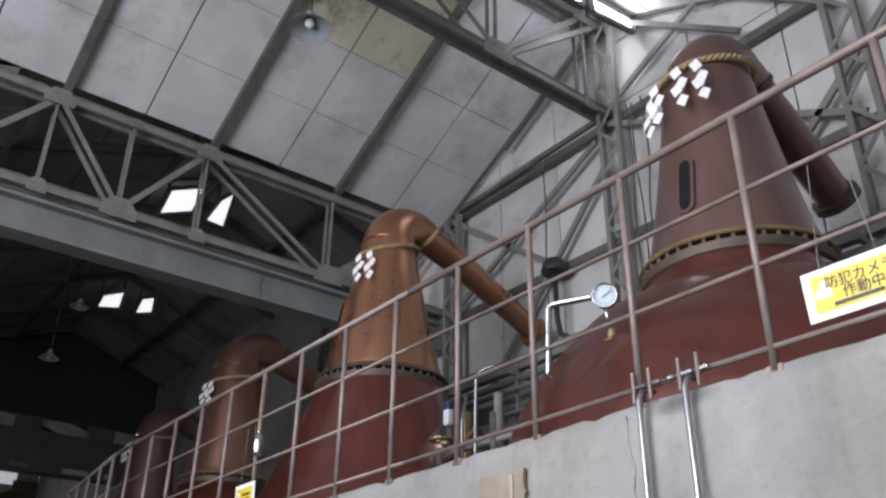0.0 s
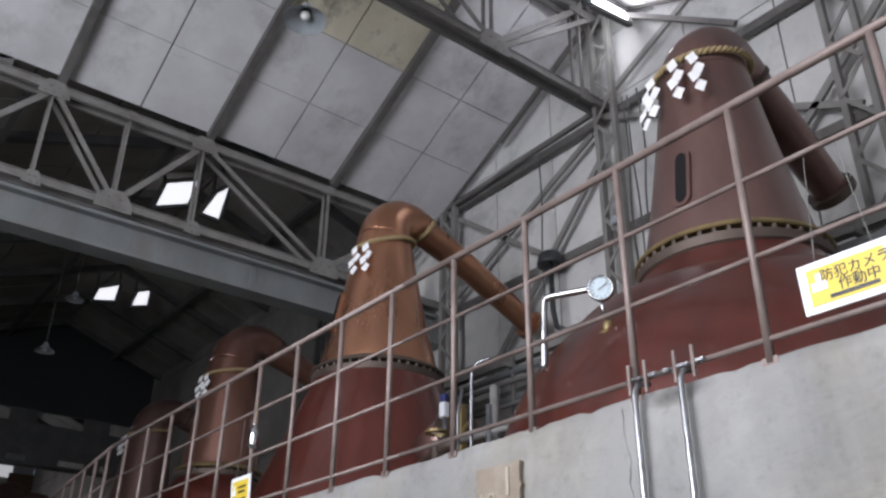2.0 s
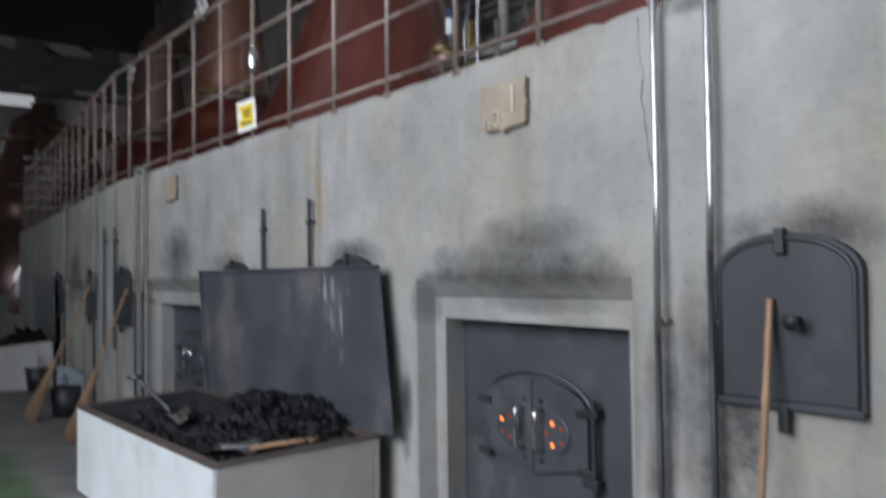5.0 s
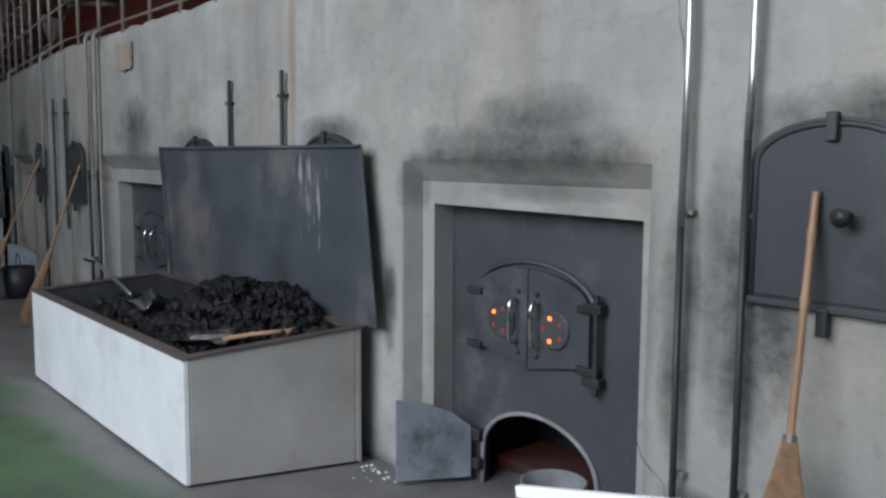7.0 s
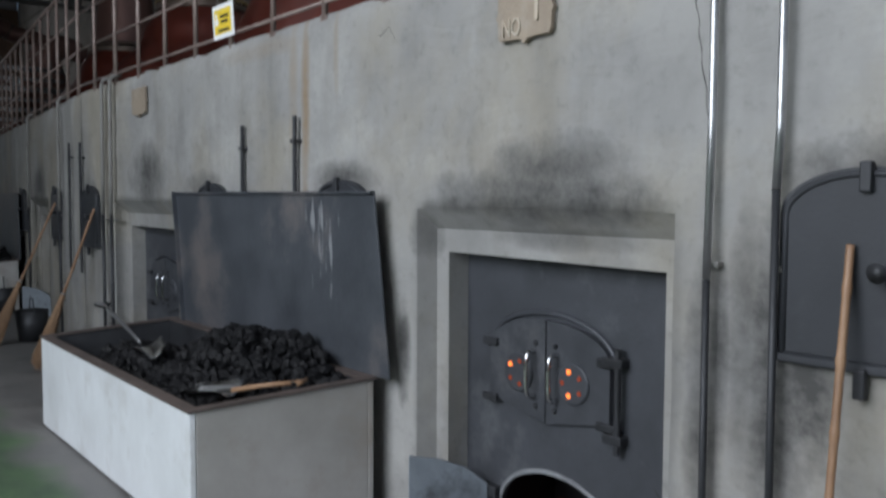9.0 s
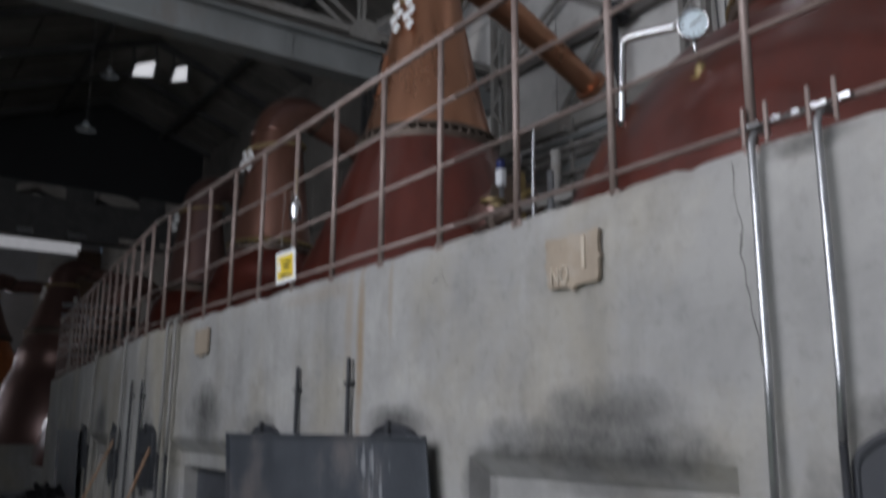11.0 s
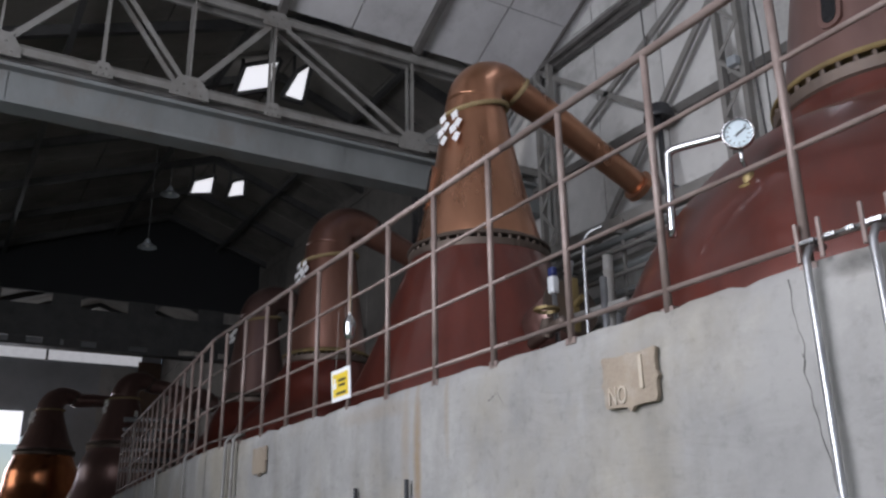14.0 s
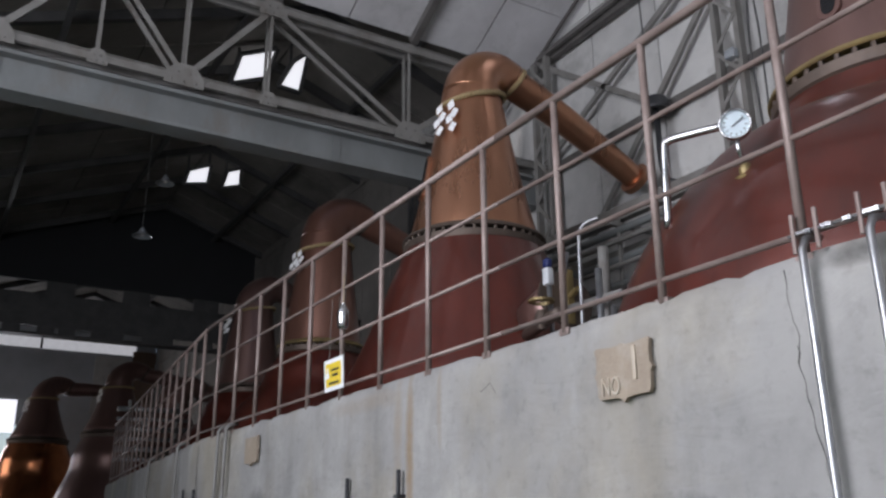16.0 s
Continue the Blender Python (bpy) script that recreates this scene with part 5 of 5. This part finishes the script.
def fire_front(cx, m, lit):
    f = thing("fire_door_front", "blackened iron furnace front with arched double fire doors" + (", embers glowing through" if lit else ""), "furnace front", m @ pose(cx, 0.235, 0), "furnace fronts")
    # plate with an arched ash opening
    n = 16
    bm = bmesh.new()
    aw, az, ac = 0.37, 0.19, -0.02
    arch = [(ac + aw * math.cos(math.pi * i / n), az + 0.24 * math.sin(math.pi * i / n)) for i in range(n + 1)]
    outer = [(0.66, 0.0), (0.66, 1.45), (-0.66, 1.45), (-0.66, 0.0)]
    for y in (0.0, 0.03):
        vs = [bm.verts.new((x, y, z)) for x, z in arch]
        f0 = bm.verts.new((ac + aw, y, 0)), bm.verts.new((ac - aw, y, 0))
        o = [bm.verts.new((x, y, z)) for x, z in outer]
        half = n // 2
        bm.faces.new([o[0], o[1]] + vs[half::-1] + [f0[0]])
        bm.faces.new([o[1], o[2], vs[half]])
        bm.faces.new([o[2], o[3], f0[1]] + vs[n:half - 1:-1])
    part("front_plate", bm, IRONGREY, f)
    bm = bmesh.new()
    tube(bm, [(x, -0.008, z) for x, z in [(ac + aw, 0.0)] + arch + [(ac - aw, 0.0)]], 0.012, 8)
    part("ash_arch", bm, DUSTIRON, f, "ash-dusted iron rim", smooth=True)
    # ash pit
    bm = bmesh.new()
    box(bm, -0.6, 0.6, 0.55, 0.58, 0, 0.5)
    box(bm, -0.6, -0.56, 0.04, 0.55, 0, 0.5)
    box(bm, 0.56, 0.6, 0.04, 0.55, 0, 0.5)
    box(bm, -0.6, 0.6, 0.04, 0.58, 0.5, 0.53)
    part("ash_pit", bm, IRON, f, "black ash pit")
    part("ash_bed", boxbm(-0.5, 0.5, 0.2, 0.54, 0.01, 0.07), EMBER if lit else IRON, f, "glowing ashes" if lit else "")
    # arched door pair
    hw, zb_, zs_, zt_ = 0.37, 0.6, 0.92, 1.07
    before = set(f.children)
    fr = bmesh.new()
    ring = [(hw * 1.06 * math.cos(math.pi * i / 20), zs_ - 0.02 + (zt_ + 0.05 - zs_) * math.sin(math.pi * i / 20)) for i in range(21)]
    tube(fr, [(x, -0.006, z) for x, z in ring], 0.013, 8)
    part("door_arch", fr, IRONGREY, f, smooth=True)
    for sgn in (-1, 1):
        pts = [(0.004 * sgn, zb_), (hw * sgn, zb_ + 0.07)]
        for i in range(11):
            a = math.pi / 2 * i / 10
            pts.append((hw * math.cos(a) * sgn if i < 10 else 0.004 * sgn, zs_ + (zt_ - zs_) * math.sin(a)))
        bm = bmesh.new()
        extrude_outline(bm, pts if sgn < 0 else pts[::-1], -0.03, 0.0)
        leaf = part("fire_door", bm, DOORIRON, f)
        handle(leaf, 0.07 * sgn, 0.82, -0.03, 0.2)
        vx = 0.17 * sgn
        bm = lathebm([(0.0, 0.012), (0.085, 0.012), (0.092, 0.006), (0.092, 0.0)], 24)
        bm.transform(Matrix.Translation((vx, -0.031, 0.81)) @ Matrix.Rotation(radians(90), 4, "X"))
        part("air_vent", bm, IRONGREY, leaf)
        for k in range(5):
            a = radians(90 + 72 * k + 18 * sgn)
            hot = lit and ((sgn > 0 and k in (0, 3, 2)) or (sgn < 0 and k in (1, 2)))
            bm = lathebm([(0.0, 0.004), (0.0105, 0.004), (0.011, 0.0)], 10)
            bm.transform(Matrix.Translation((vx + 0.055 * math.cos(a), -0.044, 0.81 + 0.055 * math.sin(a))) @ Matrix.Rotation(radians(90), 4, "X"))
            part("vent_hole", bm, GLOW if hot and (sgn > 0 and k in (0, 2) or sgn < 0 and k == 1) else (DULLGLOW if lit else IRON), leaf)
        for zz in (0.66, 0.93):
            part("hinge", boxbm(sgn * 0.36 - 0.05, sgn * 0.36 + 0.05, -0.05, -0.028, zz - 0.018, zz + 0.018, bevel=0.006), IRON, leaf)
        for dz in (-0.14, 0.15):
            bm = bmesh.new()
            bmesh.ops.create_icosphere(bm, subdivisions=2, radius=0.014, matrix=Matrix.Translation((0.06 * sgn, -0.032, 0.81 + dz)))
            part("rivet", bm, IRON, leaf)
    part("hinge_bar", tubebm([(0.42, -0.04, 0.56), (0.42, -0.04, 1.0)], 0.015, 10), IRON, f)
    for zz in (0.62, 0.94):
        part("hinge_block", boxbm(0.35, 0.45, -0.055, -0.0, zz - 0.02, zz + 0.02, bevel=0.006), IRON, f)
    for p in set(f.children) - before:
        p.matrix_basis = Matrix.Translation((-0.07, 0, 0.055))
    # ash door, swung open
    pts = [(0.0, 0.03), (0.0, 0.29), (-0.1, 0.37), (-0.24, 0.42), (-0.38, 0.44), (-0.38, 0.03)]
    bm = bmesh.new()
    extrude_outline(bm, pts, -0.012, 0.012)
    bm.transform(pose(-0.44, -0.05, 0, 0, 0, 62))
    part("ash_door", bm, ASHDOOR, f, "open grey iron ash door")
    for zz in (0.1, 0.25):
        part("ash_hinge", boxbm(-0.47, -0.38, -0.05, 0.0, zz - 0.03, zz + 0.03, bevel=0.008), IRON, f)
    if lit:
        b2 = lathebm([(0.02, 0.02), (0.12, 0.02), (0.15, 0.2), (0.14, 0.2), (0.11, 0.03), (0.02, 0.03)], 24)
        b2.transform(pose(0.18, -0.1, 0.004))
        part("ash_bucket", b2, DUSTIRON, f, smooth=True)
    return f


for i, c in enumerate(FURN):
    fire_front(c, along(c), i == 0)


def flue_door(x, m, knob=True):
    f = thing("flue_door", "black iron arched clean-out door bolted to the sooty wall", "iron door", m @ pose(x, 0, 0), "flue doors")
    bm = bmesh.new()
    extrude_outline(bm, arch_outline(0.54, 1.17, 1.63, 1.765), -0.03, 0.012)
    part("frame", bm, IRONFLAT, f)
    bm = bmesh.new()
    extrude_outline(bm, arch_outline(0.48, 1.2, 1.615, 1.735), -0.036, -0.03)
    part("door_leaf", bm, IRONFLAT, f)
    out = arch_outline(0.495, 1.19, 1.62, 1.745)
    part("rim_bead", tubebm([(p, -0.034, q) for p, q in out + out[:1]], 0.01, 8), IRONFLAT, f, smooth=True)
    part("bottom_ledge", boxbm(-0.27, 0.27, -0.044, -0.03, 1.165, 1.19, bevel=0.005), IRONFLAT, f)
    for z in (1.135, 1.735):
        part("latch", boxbm(-0.018, 0.018, -0.06, -0.03, z - 0.045, z + 0.045, bevel=0.006), IRON, f)
    if knob:
        part("knob", tubebm([(0.06, -0.03, 1.47), (0.06, -0.07, 1.47), (0.06, -0.1, 1.465)], [0.012, 0.014, 0.03], 14), IRON, f, smooth=True)


for c in FURN[:3]:
    for o in (-1.443, 1.443):
        flue_door(c + o, along(c + o), not -4.8 < c + o < -2.2)

# ---- coal bins ----


def lump(seed, r):
    rnd = random.Random(seed)
    bm = bmesh.new()
    bmesh.ops.create_icosphere(bm, subdivisions=1, radius=r)
    for v in bm.verts:
        v.co = v.co * rnd.uniform(0.62, 1.15)
        v.co.z *= 0.8
    return bm


SPLAY, RISE = 0.28, 0.09


def coal_bin(m, lid_open=True, rich=True):
    b = thing("coal_bin", "white steel coal bin, its grey lid open against the wall", "coal bin", m, "coal bins")
    L, D, h, t = 2.74, 0.88, 0.65, 0.03
    before = set(bpy.data.meshes)
    part("front_panel", boxbm(-L / 2, L / 2, -D, -D + t, 0.015, h, bevel=0.006), WHITEMETAL, b)
    part("back_panel", boxbm(-L / 2, L / 2, -t, 0, 0.015, h, bevel=0.006), GRIMYSHADEDWHITE, b)
    for sgn in (-1, 1):
        x = sgn * (L / 2 - t / 2)
        part("end_panel", boxbm(x - t / 2 + 0.001, x + t / 2 - 0.001, -D + t, -t, 0.015, h, bevel=0.006), GRIMYSHADEDWHITE, b, "white end panel, brown grime and its shaded side put into the colour")
    part("floor_panel", boxbm(-L / 2 + t, L / 2 - t, -D + t, -t, 0.0, 0.04), IRON, b)
    rim = bmesh.new()
    box(rim, -L / 2 - 0.01, L / 2 + 0.01, -D - 0.01, -D + t + 0.02, h, h + 0.012)
    box(rim, -L / 2 - 0.01, L / 2 + 0.01, -t - 0.02, 0.01, h, h + 0.012)
    box(rim, -L / 2 - 0.01, -L / 2 + t + 0.02, -D + t + 0.02, -t - 0.02, h, h + 0.012)
    box(rim, L / 2 - t - 0.02, L / 2 + 0.01, -D + t + 0.02, -t - 0.02, h, h + 0.012)
    part("rim", rim, RIMMAT, b, "brown rusted steel rim")
    # lining darkened by coal
    lin = bmesh.new()
    box(lin, -L / 2 + t + 0.001, L / 2 - t - 0.001, -t - 0.006, -t - 0.001, 0.05, h - 0.005)
    box(lin, -L / 2 + t + 0.001, -L / 2 + t + 0.006, -D + t + 0.004, -t - 0.008, 0.05, h - 0.005)
    part("lining", lin, IRON, b)
    # the rim rises to the back and the ends are splayed
    for me in set(bpy.data.meshes) - before:
        for v in me.vertices:
            v.co.x += SPLAY * v.co.y
            if v.co.z > 0.5:
                v.co.z += RISE * (v.co.y + D) / D
    lid = bmesh.new()
    box(lid, -1.17, 1.49, 0, 0.012, 0, 0.95, bevel=0.003)
    box(lid, -1.17, -1.155, -0.03, 0.0, 0, 0.95)
    box(lid, -1.17, 1.49, -0.02, 0.0, 0.935, 0.95)
    for v in lid.verts:
        v.co.x -= 0.13 * v.co.z / 0.95
    lid.transform(pose(0, 0.012, h + RISE + 0.012, 0.5, 0, 0))
    part("lid", lid, LIDSHEET, b, "dark grey steel lid standing open")
    return b


BIN = pose(-3.46, -0.1, 0)
coal_bin(BIN)
coal_bin(BEND @ pose(-13.2, -0.1, 0))


def heap_z(x, y):
    """Height of the coal inside the bin."""
    a = 0.54 * math.exp(-(abs(x - 0.5) / 0.46) ** 1.6 - (abs(y + 0.33) / 0.34) ** 1.7)
    c = 0.27 * math.exp(-((x + 0.6) / 0.55) ** 2 - ((y + 0.4) / 0.45) ** 2)
    e = 0.36 * math.exp(-((x - 1.0) / 0.45) ** 2 - ((y + 0.06) / 0.13) ** 2)
    return 0.36 + a + c + e + 0.07 * noise.noise(Vector((x * 5, y * 5, 0))) + 0.04 * noise.noise(Vector((x * 12, y * 12, 3)))


def coal_heap(m, n=3800):
    bm = bmesh.new()
    rnd = random.Random(4)
    g = bmesh.ops.create_grid(bm, x_segments=60, y_segments=26, size=1)
    for v in g["verts"]:
        x, y = v.co.x * 1.32, -0.44 + v.co.y * 0.4
        v.co = Vector((x + SPLAY * y, y, heap_z(x, y) - 0.02))
    protos = []
    for k in range(14):
        p = lump(k, 1.0)
        protos.append(([v.co.copy() for v in p.verts], [[v.index for v in f.verts] for f in p.faces]))
        p.free()
    verts, faces = [v.co.copy() for v in bm.verts], [[v.index for v in f.verts] for f in bm.faces]
    bm.verts.index_update()
    faces = [[v.index for v in f.verts] for f in bm.faces]
    bm.free()
    for k in range(n):
        x, y = rnd.uniform(-1.28, 1.28), rnd.uniform(-0.83, -0.06)
        r = rnd.choice((0.014, 0.02, 0.028, 0.036, 0.046, 0.058))
        q = Euler((rnd.uniform(0, 6), rnd.uniform(0, 6), rnd.uniform(0, 6))).to_matrix()
        vs, fs = protos[k % 14]
        o = len(verts)
        c = Vector((x + SPLAY * y, y, heap_z(x, y) + r * 0.25))
        verts += [q @ v * r + c for v in vs]
        faces += [[i + o for i in f] for f in fs]
    me = bpy.data.meshes.new("coal_heap")
    me.from_pydata([tuple(v) for v in verts], [], faces)
    me.materials.append(COAL)
    o = new("coal_heap", me)
    o.matrix_basis = m
    return tagged(o, "heap of black lump coal in the bin", "coal", kind="stuff")


coal_heap(BIN)
coal_heap(BEND @ pose(-13.2, -0.1, 0), 400)


def shovel(m, shaft=None, spread=1.0):
    shaft = shaft or WOOD
    s = thing("shovel", "coal shovel with a worn steel shaft lying on the coal" if shaft is DULLSTEEL else "coal shovel with a worn wooden handle lying on the coal", "shovel", m, "coal shovels")
    part("shaft", tubebm([(0, 0, 0.01), (0.22, 0, 0.028), (0.5, 0, 0.04)], 0.013, 10), shaft, s, smooth=True)
    part("grip", tubebm([(0.52, -0.06, 0.04), (0.52, 0.06, 0.04)], 0.013, 10), shaft, s, smooth=True)
    part("grip_fork", tubebm([(0.44, 0, 0.04), (0.5, -0.05, 0.04), (0.52, -0.06, 0.04)], 0.009, 8), CHROME, s)
    part("grip_fork", tubebm([(0.44, 0, 0.04), (0.5, 0.05, 0.04), (0.52, 0.06, 0.04)], 0.009, 8), CHROME, s)
    bm = bmesh.new()
    g = bmesh.ops.create_grid(bm, x_segments=10, y_segments=8, size=1)
    for v in g["verts"]:
        u, w = v.co.x, v.co.y
        v.co = Vector(((-0.16 + u * 0.16) * spread, w * (0.12 + 0.02 * u) * (1 if u > -0.5 else 1 + (u + 0.5) * 0.7), 0.06 * w * w - 0.02))
    bmesh.ops.solidify(bm, geom=list(bm.faces), thickness=0.004)
    part("blade", bm, CHROME, s, "scoured steel blade", smooth=True)
    return s


shovel(BIN @ pose(-0.5, -0.55, 0.72, 0, -4, 174) @ Matrix.Diagonal((2.3, 0.95, 1.1, 1)), DULLSTEEL, 0.42)
shovel(BIN @ pose(0.9, -0.56, 0.665, 0, -5, 38) @ Matrix.Diagonal((0.75, 1, 1, 1)))


def broom(foot, top, bristles=0.55):
    foot, top = Vector(foot), Vector(top)
    b = thing("bamboo_broom", "bamboo-handled twig broom leaning on the furnace wall", "broom", None, "brooms")
    d = (top - foot)
    L = d.length
    d.normalize()
    pts, rad = [], []
    n = 60
    for i in range(n + 1):
        u = i / n
        pts.append(foot + d * (bristles * 0.75 + (L - bristles * 0.75) * u))
        rad.append(0.0125 + (0.003 if i % 13 == 0 else 0.001 if i % 13 in (1, 12) else 0))
    part("handle", tubebm(pts, rad, 12), BAMBOO, b, "knotted bamboo handle", smooth=True)
    bm = bmesh.new()
    rnd = random.Random(int(foot.x * 100))
    side = d.cross(Vector((0, 1, 0))).normalized()
    fw_ = side.cross(d)
    for k in range(170):
        a = rnd.uniform(0, 6.28)
        s = rnd.uniform(0.02, 0.16)
        end = foot + side * math.cos(a) * s * 1.3 + fw_ * math.sin(a) * s * 0.35 + d * rnd.uniform(0, 0.06)
        beg = foot + d * bristles + side * math.cos(a) * 0.02 + fw_ * math.sin(a) * 0.02
        end.z = max(end.z, 0.004)
        tube(bm, [beg, (beg + end) / 2 + side * rnd.uniform(-0.01, 0.01), end], [0.004, 0.004, 0.002], 4, caps=False)
    part("bristles", bm, BRISTLE, b)
    part("binding", tubebm([foot + d * (bristles - 0.035), foot + d * (bristles + 0.02)], 0.022, 12), DULLSTEEL, b, "wire binding")


broom((0.362, -0.325, 0.02), (0.308, -0.05, 1.539), 0.78)
broom((-7.25, -0.52, 0.02), (-6.94, -0.05, 1.545), 0.75)
broom((-8.95, -0.58, 0.02), (-8.65, 0.03, 1.59), 0.75)

# low white notice board in front of the fire opening
nb = thing("notice_board", "low tilted white notice board with a red edge before the furnace", "sign", pose(0.36, -1.0, 0.055, 0, 0, 2))
TILTED = pose(0, 0, 0.495, 0, -13, 0) @ pose(0, 0, -0.47)
part("board", boxbm(-0.3, 0.3, -0.012, 0.012, 0.34, 0.75, bevel=0.004, m=TILTED), SIGNWHITE, nb)
part("edge_strip", boxbm(-0.3, 0.3, -0.016, -0.012, 0.7, 0.72, m=TILTED), mat("red_strip", (0.42, 0.2, 0.18), 0.5), nb, "red edge strip")
for o in (-0.25, 0.25):
    part("leg", tubebm([(o, 0.03, -0.055), (o, 0.03, 0.5)], 0.012, 8), CHROME, nb)

# crumbs of fallen render at the wall foot
bm = bmesh.new()
rnd = random.Random(8)
for k in range(46):
    x, y = -1.98 + rnd.gauss(0, 0.12), -0.08 - abs(rnd.gauss(0, 0.07))
    if k > 24:
        x, y = rnd.uniform(-0.2, 1.2), -0.05 - abs(rnd.gauss(0, 0.06))
    r = rnd.uniform(0.004, 0.012)
    bmesh.ops.create_icosphere(bm, subdivisions=1, radius=r, matrix=Matrix.Translation((x, y, r * 0.4)) @ Matrix.Diagonal((1.2, 1, 0.6, 1)))
tagged(link("plaster_crumbs", bm, WHITEMETAL), "crumbs of fallen white render at the wall foot", "rubble", kind="stuff")

# dark pail and clutter by the far fires
for x, y in ((-9.0, -0.3), (-11.9, -0.3)):
    p = thing("pail", "dark iron ash pail standing by the wall", "pail", BEND @ pose(x, y, 0), "ash pails")
    part("body", lathebm([(0.01, 0.01), (0.14, 0.01), (0.18, 0.36), (0.17, 0.36), (0.13, 0.02), (0.01, 0.02)], 24), IRON, p, smooth=True)
    part("bail", tubebm([(-0.18, 0, 0.35), (-0.1, 0, 0.5), (0.1, 0, 0.5), (0.18, 0, 0.35)], 0.008, 6), IRON, p)


def motions():
    """Nothing but the camera moves in the still house."""
    return None


motions()
